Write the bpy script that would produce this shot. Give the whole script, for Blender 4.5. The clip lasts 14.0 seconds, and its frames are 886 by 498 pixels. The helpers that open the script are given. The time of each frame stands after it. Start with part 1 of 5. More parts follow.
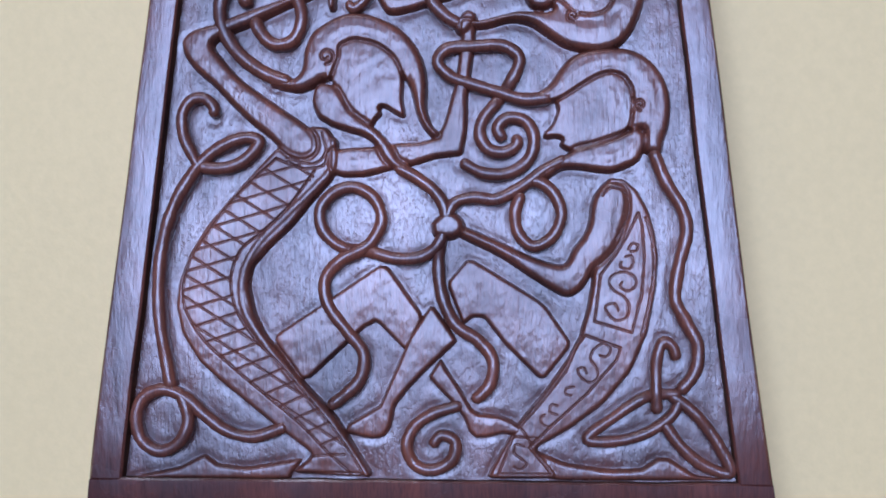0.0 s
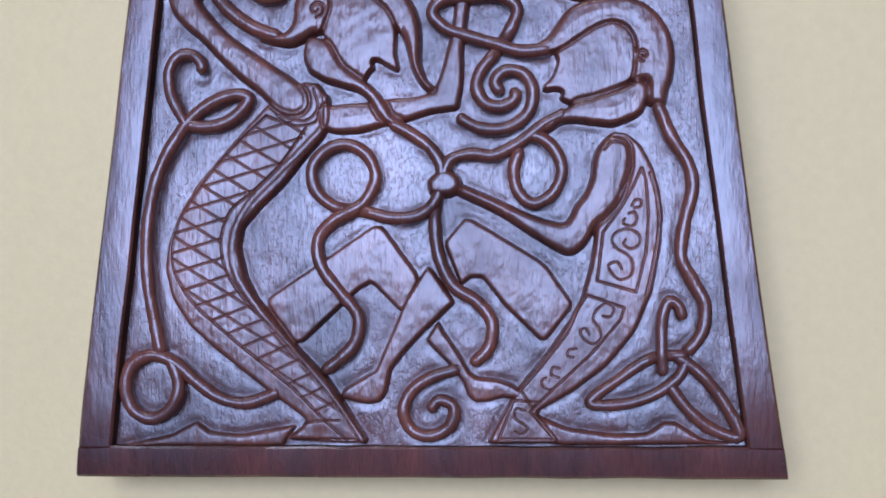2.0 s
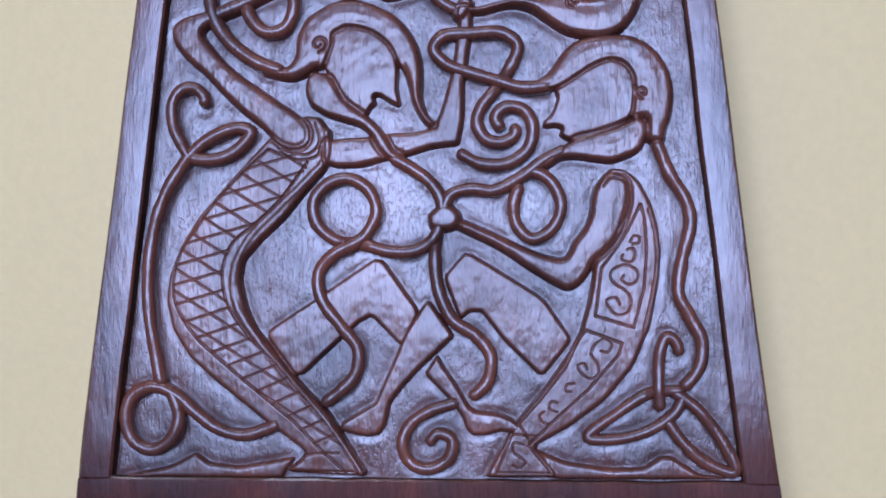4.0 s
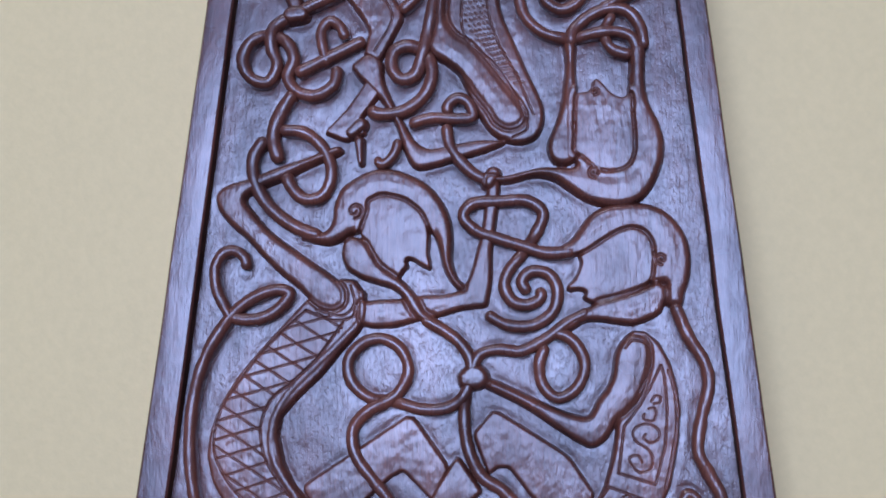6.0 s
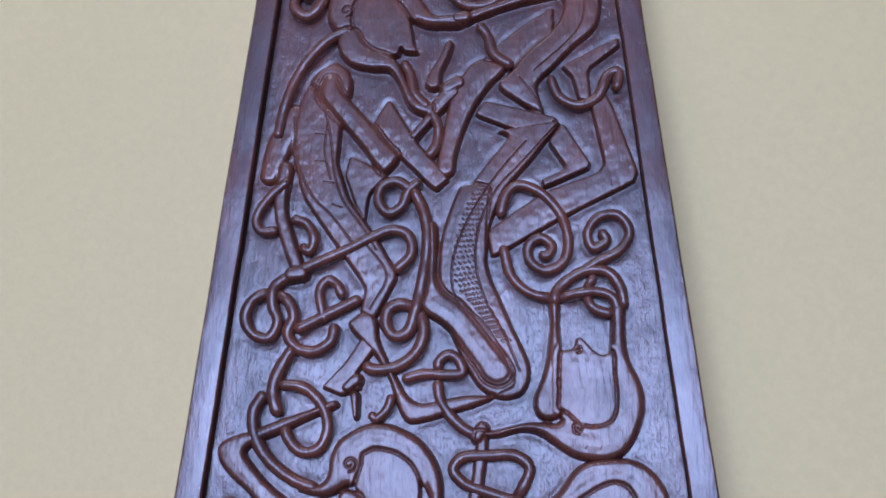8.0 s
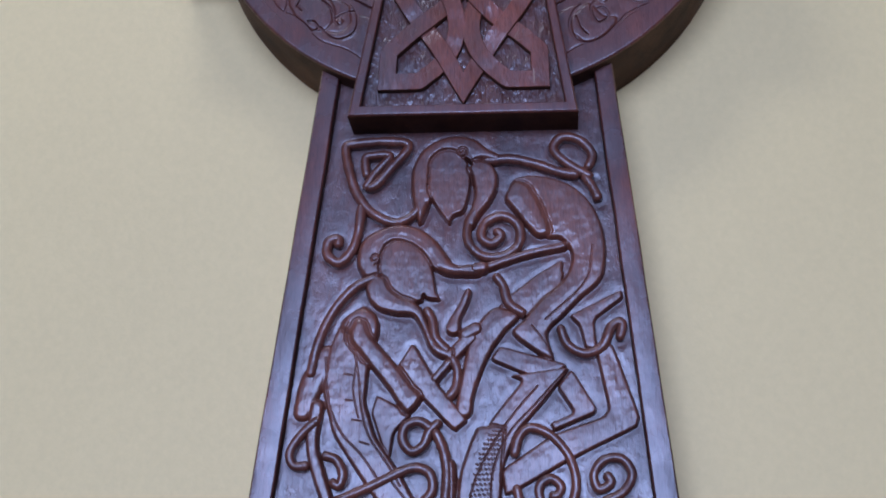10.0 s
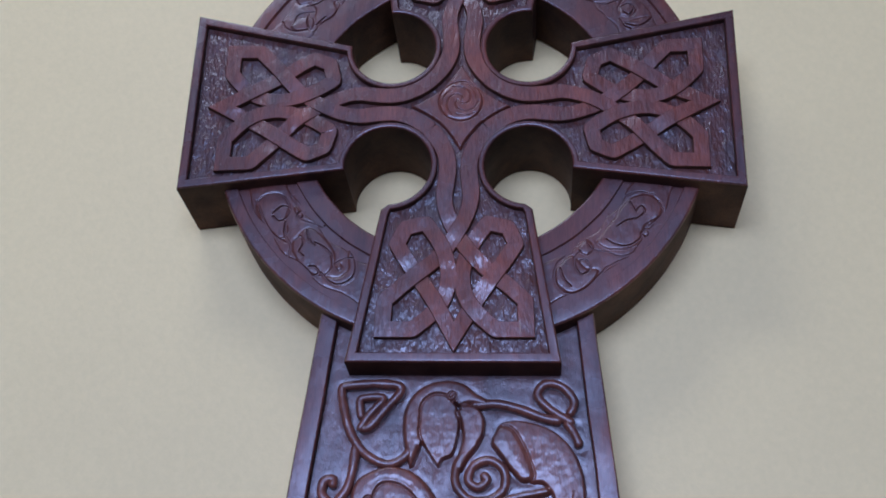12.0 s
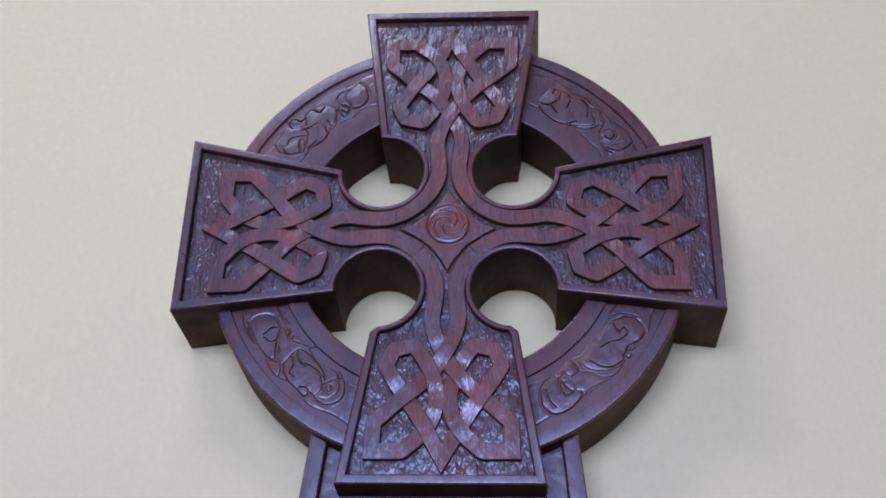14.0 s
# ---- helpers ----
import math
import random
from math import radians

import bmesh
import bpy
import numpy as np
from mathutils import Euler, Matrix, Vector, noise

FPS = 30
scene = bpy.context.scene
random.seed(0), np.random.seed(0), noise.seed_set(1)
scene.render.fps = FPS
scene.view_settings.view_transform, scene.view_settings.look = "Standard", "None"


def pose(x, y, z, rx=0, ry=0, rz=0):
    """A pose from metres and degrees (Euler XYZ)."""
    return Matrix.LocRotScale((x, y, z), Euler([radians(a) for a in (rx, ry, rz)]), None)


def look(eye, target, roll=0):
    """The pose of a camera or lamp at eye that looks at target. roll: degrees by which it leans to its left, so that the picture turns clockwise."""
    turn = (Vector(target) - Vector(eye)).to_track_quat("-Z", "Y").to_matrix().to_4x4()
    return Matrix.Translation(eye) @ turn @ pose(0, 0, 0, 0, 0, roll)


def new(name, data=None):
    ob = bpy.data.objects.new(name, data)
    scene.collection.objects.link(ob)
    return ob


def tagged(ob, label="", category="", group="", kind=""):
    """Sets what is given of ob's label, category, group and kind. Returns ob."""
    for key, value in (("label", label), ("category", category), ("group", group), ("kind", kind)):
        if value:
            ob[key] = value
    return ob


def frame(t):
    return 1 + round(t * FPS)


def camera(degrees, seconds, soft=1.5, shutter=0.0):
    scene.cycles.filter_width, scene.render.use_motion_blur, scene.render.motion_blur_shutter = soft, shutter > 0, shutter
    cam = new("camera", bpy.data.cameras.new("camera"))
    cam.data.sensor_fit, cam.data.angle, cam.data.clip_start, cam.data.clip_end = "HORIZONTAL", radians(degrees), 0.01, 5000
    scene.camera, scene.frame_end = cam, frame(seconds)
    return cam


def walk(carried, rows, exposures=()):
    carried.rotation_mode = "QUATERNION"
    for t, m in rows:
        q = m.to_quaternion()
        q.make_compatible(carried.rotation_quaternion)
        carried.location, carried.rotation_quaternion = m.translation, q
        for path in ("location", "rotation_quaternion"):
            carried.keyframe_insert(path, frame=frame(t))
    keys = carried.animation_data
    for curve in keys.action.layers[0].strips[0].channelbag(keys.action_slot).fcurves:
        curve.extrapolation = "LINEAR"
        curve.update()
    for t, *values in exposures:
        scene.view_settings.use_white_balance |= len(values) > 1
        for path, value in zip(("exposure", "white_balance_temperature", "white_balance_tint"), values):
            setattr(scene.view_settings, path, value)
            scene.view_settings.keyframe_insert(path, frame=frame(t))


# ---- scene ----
cam = camera(39.58, 14.0, soft=1.8)
PATH = [
    (0, (0.04235, -0.51474, 1.57157), (-0.09024, 1.47552, 1.71743), 0.15),
    (0.5, (0.04425, -0.51188, 1.57248), (-0.09366, 1.47911, 1.70253), 0.05),
    (1, (0.04591, -0.50686, 1.57084), (-0.10331, 1.48318, 1.70309), -0.08),
    (1.5, (0.04884, -0.50151, 1.56663), (-0.10558, 1.48866, 1.69068), -0.31),
    (2, (0.05115, -0.49538, 1.56393), (-0.11625, 1.49434, 1.67805), -0.34),
    (2.2, (0.05148, -0.49397, 1.56456), (-0.11393, 1.49613, 1.67464), -0.43),
    (4.3, (0.04612, -0.50400, 1.57673), (-0.10640, 1.48474, 1.72384), 0.09),
    (4.5, (0.04506, -0.50742, 1.58086), (-0.11667, 1.47947, 1.74245), -0.14),
    (5, (0.04566, -0.52073, 1.59624), (-0.13602, 1.46131, 1.79240), 0.31),
    (5.5, (0.04131, -0.52477, 1.59144), (-0.12410, 1.45295, 1.83896), 0.23),
    (6, (0.04290, -0.52937, 1.59803), (-0.12914, 1.44254, 1.88429), 0.28),
    (6.5, (0.04863, -0.54367, 1.61246), (-0.12743, 1.41637, 1.96915), 0.18),
    (7, (0.05300, -0.54773, 1.61919), (-0.12897, 1.40570, 2.00773), 0.27),
    (7.5, (0.05641, -0.55446, 1.62969), (-0.13917, 1.38409, 2.08113), 0.29),
    (8, (0.05682, -0.56565, 1.63996), (-0.13527, 1.35511, 2.16320), 0.37),
    (8.2, (0.05347, -0.57108, 1.64196), (-0.13071, 1.34475, 2.18572), 0.44),
    (10.3, (0.04686, -0.65932, 1.70818), (-0.12041, 1.20994, 2.39949), 1.10),
    (10.5, (0.04824, -0.66869, 1.71406), (-0.11809, 1.19294, 2.42587), 1.26),
    (11, (0.04926, -0.69002, 1.72280), (-0.10569, 1.14921, 2.49302), 1.35),
    (11.5, (0.05256, -0.70060, 1.73454), (-0.10432, 1.11526, 2.55797), 1.78),
    (12, (0.05171, -0.71331, 1.74947), (-0.10355, 1.09194, 2.59621), 1.87),
    (12.5, (0.04905, -0.72536, 1.75784), (-0.10231, 1.06245, 2.64149), 2.17),
    (13, (0.05127, -0.74001, 1.76284), (-0.09867, 1.02658, 2.68841), 1.95),
    (13.5, (0.05045, -0.74116, 1.76641), (-0.08453, 1.02664, 2.69197), 2.06),
    (14, (0.05356, -0.74195, 1.76298), (-0.08149, 1.00296, 2.73100), 1.63),
]
walk(cam, [(t, look(eye, target, roll)) for t, eye, target, roll in PATH],
     exposures=[(0, 0.06, 6600, 11), (2, 0.04, 6600, 11), (4.5, 0.03, 6600, 11), (5.5, -0.09, 6550, 11), (7.5, -0.19, 6400, 11),
                (10.5, -0.33, 6280, 12), (12, -0.36, 6050, 13), (13, -0.2, 5850, 17), (14, -0.13, 5780, 17)])

# ---- light ----
WALL_Y = 0.0445         # face of the wall that the cross hangs on
ROOM_X, ROOM_BACK, ROOM_TOP = 3.5, -4.5, 3.5

world = bpy.data.worlds.new("daylight")
scene.world = world
world.use_nodes = True
sky = world.node_tree.nodes.new("ShaderNodeTexSky")
sky.sky_type = "NISHITA"
sky.sun_disc = False
sky.sun_elevation, sky.sun_rotation = radians(38), radians(200)
world.node_tree.links.new(sky.outputs[0], world.node_tree.nodes["Background"].inputs[0])
world.node_tree.nodes["Background"].inputs[1].default_value = 0.12


def area_lamp(name, place, target, width, height, power, colour):
    data = bpy.data.lights.new(name, "AREA")
    data.shape, data.size, data.size_y, data.energy, data.color = "RECTANGLE", width, height, power, colour
    ob = new(name, data)
    ob.matrix_world = look(place, target)
    return ob


WINDOW = (-1.9, 1.3, 1.4, 3.0)   # x from, x to, z from, z to, in the wall behind the camera
area_lamp("window_daylight", (-0.3, ROOM_BACK + 0.02, 2.2), (-0.3, 0.0, 2.2), 3.1, 1.5, 284, (0.39, 0.53, 1.0))
area_lamp("ceiling_light_glow", (-0.5, -1.0, ROOM_TOP - 0.075), (-0.5, -1.0, 0), 0.8, 0.35, 9, (0.62, 0.72, 1.0))


# ---- materials ----
def nodes_of(name):
    m = bpy.data.materials.new(name)
    m.use_nodes = True
    t = m.node_tree
    return m, t, t.nodes["Principled BSDF"]


def add(t, kind, **values):
    n = t.nodes.new(kind)
    for key, value in values.items():
        n.inputs[key.replace("_", " ")].default_value = value
    return n


def mapped(t, sx, sy, sz):
    c = t.nodes.new("ShaderNodeTexCoord")
    m = t.nodes.new("ShaderNodeMapping")
    m.inputs["Scale"].default_value = (sx, sy, sz)
    t.links.new(c.outputs["Object"], m.inputs["Vector"])
    return m.outputs[0]


def ramp(t, source, stops):
    r = t.nodes.new("ShaderNodeValToRGB")
    e = r.color_ramp.elements
    while len(e) < len(stops):
        e.new(0.5)
    for k, (at, colour) in zip(e, stops):
        k.position = at
        k.color = colour if len(colour) == 4 else (*colour, 1)
    t.links.new(source, r.inputs[0])
    return r.outputs[0]


def mix(t, kind, factor, a, b):
    n = t.nodes.new("ShaderNodeMix")
    n.data_type, n.blend_type = "RGBA", kind
    n.inputs[0].default_value = factor if not hasattr(factor, "is_linked") else 1
    if hasattr(factor, "is_linked"):
        t.links.new(factor, n.inputs[0])
    for value, socket in ((a, n.inputs[6]), (b, n.inputs[7])):
        if hasattr(value, "is_linked"):
            t.links.new(value, socket)
        else:
            socket.default_value = (*value, 1)
    return n.outputs[2]


def wood(name, light, dark, rough, tool, coat=1.0, pits=0.0, pore_depth=0.00017, cut=(260, 260, 75)):
    """Oiled mahogany: broad figure, fine pores along the grain, worn gloss and knife marks (tool: their depth, cut: how close they lie)."""
    m, t, b = nodes_of(name)
    broad = add(t, "ShaderNodeTexNoise", Scale=1.0, Detail=5.0, Roughness=0.6, Distortion=0.6)
    t.links.new(mapped(t, 55, 30, 9), broad.inputs["Vector"])
    fine = add(t, "ShaderNodeTexNoise", Scale=1.0, Detail=3.0, Roughness=0.65)
    t.links.new(mapped(t, 1300, 700, 110), fine.inputs["Vector"])
    pores = add(t, "ShaderNodeTexNoise", Scale=1.0, Detail=1.0, Roughness=0.5)
    t.links.new(mapped(t, 2000, 900, 160), pores.inputs["Vector"])
    stain = add(t, "ShaderNodeTexNoise", Scale=26.0, Detail=4.0, Roughness=0.6)
    t.links.new(mapped(t, 1, 1, 1), stain.inputs["Vector"])
    figure = ramp(t, broad.outputs[0], [(0.3, dark), (0.52, tuple((p + q) / 2 for p, q in zip(light, dark))), (0.72, light)])
    streak = ramp(t, fine.outputs[0], [(0.36, (0.58, 0.56, 0.56)), (0.6, (1.08, 1.08, 1.08))])
    pore = ramp(t, pores.outputs[0], [(0.3, (0.35, 0.33, 0.33)), (0.4, (1, 1, 1))])
    patch = ramp(t, stain.outputs[0], [(0.3, (0.5, 0.46, 0.48)), (0.48, (0.9, 0.88, 0.88)), (0.66, (1.25, 1.2, 1.12))])
    colour = mix(t, "MULTIPLY", 0.65, figure, streak)
    colour = mix(t, "MULTIPLY", 0.5, colour, pore)
    colour = mix(t, "MULTIPLY", 0.9, colour, patch)
    t.links.new(colour, b.inputs["Base Color"])
    gloss = ramp(t, stain.outputs[0], [(0.25, (rough + 0.12,) * 3), (0.7, (rough - 0.07,) * 3)])
    t.links.new(gloss, b.inputs["Roughness"])
    b.inputs["IOR"].default_value = 1.33
    b.inputs["Coat Weight"].default_value = coat
    b.inputs["Coat IOR"].default_value = 1.57
    polish = ramp(t, stain.outputs[0], [(0.32, (0.34,) * 3), (0.66, (0.17,) * 3)])
    t.links.new(polish, b.inputs["Coat Roughness"])
    knife = add(t, "ShaderNodeTexNoise", Scale=1.0, Detail=3.0, Roughness=0.58)
    t.links.new(mapped(t, *cut), knife.inputs["Vector"])
    bump1 = add(t, "ShaderNodeBump", Strength=1.0, Distance=tool)
    t.links.new(knife.outputs[0], bump1.inputs["Height"])
    bump2 = add(t, "ShaderNodeBump", Strength=0.8, Distance=pore_depth)
    t.links.new(fine.outputs[0], bump2.inputs["Height"])
    t.links.new(bump1.outputs[0], bump2.inputs["Normal"])
    last = bump2
    if pits:
        stipple = add(t, "ShaderNodeTexNoise", Scale=900.0, Detail=3.0, Roughness=0.6)
        t.links.new(mapped(t, 1, 1, 0.6), stipple.inputs["Vector"])
        hollow = ramp(t, stipple.outputs[0], [(0.3, (0, 0, 0)), (0.5, (1, 1, 1))])
        last = add(t, "ShaderNodeBump", Strength=1.0, Distance=pits)
        t.links.new(hollow, last.inputs["Height"])
        t.links.new(bump2.outputs[0], last.inputs["Normal"])
    t.links.new(last.outputs[0], b.inputs["Normal"])
    t.links.new(last.outputs[0], b.inputs["Coat Normal"])
    return m


LIGHT, DARK = (0.165, 0.05, 0.034), (0.066, 0.022, 0.016)
RUBBED, RUBBED_DARK = (0.25, 0.077, 0.046), (0.1, 0.032, 0.02)
WOOD = wood("carved_mahogany", RUBBED, RUBBED_DARK, 0.48, 0.00042, coat=0.9, pore_depth=0.00012)
WOOD_KNOT = wood("knife_cut_mahogany", (0.25, 0.062, 0.034), (0.095, 0.025, 0.015), 0.44, 0.0008, coat=1.0, pore_depth=0.00011)
WOOD_GROUND = wood("chiselled_mahogany", LIGHT, DARK, 0.42, 0.00034, pits=0.00006, pore_depth=0.00012, cut=(200, 200, 50))
# floor of the head's recess: gouge marks, and a darker colour than the ribbons
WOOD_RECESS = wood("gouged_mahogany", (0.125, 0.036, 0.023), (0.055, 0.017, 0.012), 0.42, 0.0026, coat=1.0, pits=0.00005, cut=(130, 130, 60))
WOOD_RAIL = wood("planed_mahogany", (0.18, 0.049, 0.031), (0.075, 0.021, 0.015), 0.43, 0.00028, coat=1.0, pore_depth=0.0001)
# unpolished side faces; the darker colour stands in for the shade on them
WOOD_SIDE = wood("shaded_side_mahogany", (0.115, 0.047, 0.021), (0.055, 0.022, 0.011), 0.66, 0.00018, coat=0.0)


def paint(name, colour, rough, grain):
    m, t, b = nodes_of(name)
    big = add(t, "ShaderNodeTexNoise", Scale=2.2, Detail=3.0, Roughness=0.5)
    t.links.new(mapped(t, 1, 1, 1), big.inputs["Vector"])
    small = add(t, "ShaderNodeTexNoise", Scale=grain, Detail=4.0, Roughness=0.6)
    t.links.new(mapped(t, 1, 1, 1), small.inputs["Vector"])
    tone = ramp(t, big.outputs[0], [(0.3, tuple(0.95 * v for v in colour)), (0.7, tuple(1.03 * v for v in colour))])
    speck = ramp(t, small.outputs[0], [(0.3, (0.97, 0.97, 0.97)), (0.7, (1.02, 1.02, 1.02))])
    t.links.new(mix(t, "MULTIPLY", 1.0, tone, speck), b.inputs["Base Color"])
    b.inputs["Roughness"].default_value = rough
    bump = add(t, "ShaderNodeBump", Strength=0.25, Distance=0.0006)
    t.links.new(small.outputs[0], bump.inputs["Height"])
    t.links.new(bump.outputs[0], b.inputs["Normal"])
    return m


CREAM = paint("cream_wall_paint", (0.895, 0.645, 0.276), 0.6, 260)
DULL = paint("dull_brown_wall_paint", (0.25, 0.17, 0.1), 0.6, 200)
WHITE = paint("grey_ceiling_paint", (0.13, 0.135, 0.155), 0.7, 120)
FLOOR = paint("dark_carpet", (0.05, 0.04, 0.035), 0.5, 60)
TRIM = paint("white_gloss_trim", (0.78, 0.78, 0.76), 0.35, 90)
glow, glow_tree, glow_shader = nodes_of("lit_diffuser")
glow_shader.inputs["Emission Color"].default_value = (0.7, 0.8, 1.0, 1)
glow_shader.inputs["Emission Strength"].default_value = 4.0
glass, glass_tree, glass_shader = nodes_of("window_glass")
glass_shader.inputs["Transmission Weight"].default_value = 1.0
glass_shader.inputs["Roughness"].default_value = 0.02


# ---- helpers for meshes ----
def part(name, mesh, material, parent=None, label="", smooth=False):
    """Links a mesh or a bmesh as one object under its thing."""
    if isinstance(mesh, bmesh.types.BMesh):
        bm, mesh = mesh, bpy.data.meshes.new(name)
        bmesh.ops.recalc_face_normals(bm, faces=bm.faces)
        bm.to_mesh(mesh)
        bm.free()
    mesh.materials.append(material)
    mesh.polygons.foreach_set("use_smooth", np.ones(len(mesh.polygons), bool))
    if not smooth:
        mesh.set_sharp_from_angle(angle=radians(28))
    ob = new(name, mesh)
    ob.parent = parent
    if label:
        tagged(ob, label)
    return ob


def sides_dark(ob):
    """Faces that do not look out of the wall get uncoated wood with shade put into its colour."""
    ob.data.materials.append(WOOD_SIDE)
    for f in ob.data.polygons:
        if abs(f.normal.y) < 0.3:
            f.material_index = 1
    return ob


def grid_mesh(name, verts, quads):
    mesh = bpy.data.meshes.new(name)
    mesh.vertices.add(len(verts))
    mesh.vertices.foreach_set("co", np.asarray(verts, np.float32).ravel())
    quads = np.asarray(quads, np.int32)
    mesh.loops.add(4 * len(quads))
    mesh.loops.foreach_set("vertex_index", quads.ravel())
    mesh.polygons.add(len(quads))
    mesh.polygons.foreach_set("loop_start", np.arange(0, 4 * len(quads), 4, dtype=np.int32))
    mesh.update(calc_edges=True)
    mesh.validate()
    return mesh


def box(bm, x0, x1, y0, y1, z0, z1, bevel=0.0):
    made = bmesh.ops.create_cube(bm, size=1, matrix=Matrix.LocRotScale(
        ((x0 + x1) / 2, (y0 + y1) / 2, (z0 + z1) / 2), None, (x1 - x0, y1 - y0, z1 - z0)))
    if bevel:
        edges = list({e for v in made["verts"] for e in v.link_edges})
        bmesh.ops.bevel(bm, geom=edges, offset=bevel, segments=2, affect="EDGES", profile=0.6)


def box_mesh(x0, x1, y0, y1, z0, z1, bevel=0.0):
    bm = bmesh.new()
    box(bm, x0, x1, y0, y1, z0, z1, bevel)
    return bm


def prism(outline, y0, y1, bevel=0.0):
    """A solid with this outline in x and z, between two depths."""
    bm = bmesh.new()
    a = [bm.verts.new((x, y0, z)) for x, z in outline]
    b = [bm.verts.new((x, y1, z)) for x, z in outline]
    front = bm.faces.new(a)
    bm.faces.new(b[::-1])
    for i in range(len(a)):
        bm.faces.new((a[i - 1], b[i - 1], b[i], a[i]))
    if bevel:
        bmesh.ops.bevel(bm, geom=list(front.edges), offset=bevel, segments=2, affect="EDGES", profile=0.6)
    return bm


def curve(points, step, closed=False):
    """A smooth curve through points of any width (Catmull-Rom, centripetal), sampled at even steps."""
    p = np.array(points, float)
    p = np.vstack([2 * p[0] - p[1], p, 2 * p[-1] - p[-2]])
    out = []
    for i in range(1, len(p) - 2):
        p0, p1, p2, p3 = p[i - 1 : i + 3]
        t1 = np.hypot(*(p1 - p0)[:2]) ** 0.5 + 1e-6
        t2 = t1 + np.hypot(*(p2 - p1)[:2]) ** 0.5 + 1e-6
        t3 = t2 + np.hypot(*(p3 - p2)[:2]) ** 0.5 + 1e-6
        t = np.linspace(t1, t2, 14, endpoint=i == len(p) - 3)[:, None]
        a1 = (t1 - t) / t1 * p0 + t / t1 * p1
        a2 = (t2 - t) / (t2 - t1) * p1 + (t - t1) / (t2 - t1) * p2
        a3 = (t3 - t) / (t3 - t2) * p2 + (t - t2) / (t3 - t2) * p3
        b1 = (t2 - t) / t2 * a1 + t / t2 * a2
        b2 = (t3 - t) / (t3 - t1) * a2 + (t - t1) / (t3 - t1) * a3
        out.append((t2 - t) / (t2 - t1) * b1 + (t - t1) / (t2 - t1) * b2)
    q = np.vstack(out)
    s = np.r_[0, np.cumsum(np.hypot(*np.diff(q[:, :2], axis=0).T))]
    even = np.linspace(0, s[-1], max(4, int(s[-1] / step) + 1))
    return np.stack([np.interp(even, s, q[:, k]) for k in range(q.shape[1])], 1), even


def rounded(points, rounds=2, cut=0.09):
    p = np.array(points, float)
    for _ in range(rounds):
        q = np.roll(p, -1, 0)
        p = np.stack([(1 - cut) * p + cut * q, cut * p + (1 - cut) * q], 1).reshape(-1, p.shape[1])
    return p


def directions(p):
    d = np.gradient(p[:, :2], axis=0)
    d /= np.hypot(*d.T)[:, None] + 1e-9
    return d, np.stack([-d[:, 1], d[:, 0]], 1)


# ---- the room ----
def wall_with_opening(name, label):
    x0, x1, z0, z1 = WINDOW
    bm = bmesh.new()
    y0, y1 = ROOM_BACK - 0.2, ROOM_BACK
    box(bm, -ROOM_X, x0, y0, y1, 0, ROOM_TOP)
    box(bm, x1, ROOM_X, y0, y1, 0, ROOM_TOP)
    box(bm, x0, x1, y0, y1, 0, z0)
    box(bm, x0, x1, y0, y1, z1, ROOM_TOP)
    tagged(part(name, bm, DULL), label, "wall", kind="structure")


tagged(part("wall_north", box_mesh(-ROOM_X - 0.15, ROOM_X + 0.15, WALL_Y, WALL_Y + 0.15, 0, ROOM_TOP), CREAM),
       "smooth cream painted wall behind the cross", "wall", kind="structure")
tagged(part("wall_west", box_mesh(-ROOM_X - 0.15, -ROOM_X, ROOM_BACK - 0.2, WALL_Y, 0, ROOM_TOP), DULL),
       "plain dull brown painted side wall", "wall", kind="structure")
tagged(part("wall_east", box_mesh(ROOM_X, ROOM_X + 0.15, ROOM_BACK - 0.2, WALL_Y, 0, ROOM_TOP), DULL),
       "plain dull brown painted side wall", "wall", kind="structure")
wall_with_opening("wall_south", "dull brown painted wall with a wide window opening")
tagged(part("floor", box_mesh(-ROOM_X - 0.15, ROOM_X + 0.15, ROOM_BACK - 0.2, WALL_Y + 0.15, -0.1, 0), FLOOR),
       "plain dark carpeted floor of the room", "floor", kind="structure")
tagged(part("ceiling", box_mesh(-ROOM_X - 0.15, ROOM_X + 0.15, ROOM_BACK - 0.2, WALL_Y + 0.15, ROOM_TOP, ROOM_TOP + 0.1), WHITE),
       "plain dim grey painted ceiling", "ceiling", kind="structure")

window = tagged(new("window_1"), "wide white framed window with clear panes", "window", kind="structure")
x0, x1, z0, z1 = WINDOW
for n, (a, b, c, d) in enumerate(((x0, x1, z0, z0 + 0.06), (x0, x1, z1 - 0.06, z1), (x0, x0 + 0.06, z0 + 0.06, z1 - 0.06),
                                  (x1 - 0.06, x1, z0 + 0.06, z1 - 0.06), (-0.03, 0.03, z0 + 0.06, z1 - 0.06))):
    part("window_frame", box_mesh(a, b, ROOM_BACK - 0.14, ROOM_BACK - 0.08, c, d, 0.004), TRIM, window)
for a, b in ((x0 + 0.06, -0.03), (0.03, x1 - 0.06)):
    pane = part("pane", box_mesh(a, b, ROOM_BACK - 0.113, ROOM_BACK - 0.107, z0 + 0.06, z1 - 0.06), glass, window)
    pane.visible_shadow = False

fixture = tagged(new("ceiling_light"), "white box ceiling light with a glowing diffuser", "ceiling light")
part("housing", box_mesh(-0.94, -0.06, -1.22, -0.78, ROOM_TOP - 0.05, ROOM_TOP, 0.004), TRIM, fixture)
part("diffuser", box_mesh(-0.92, -0.08, -1.2, -0.8, ROOM_TOP - 0.065, ROOM_TOP - 0.0505, 0.004), glow, fixture, "glowing white diffuser")

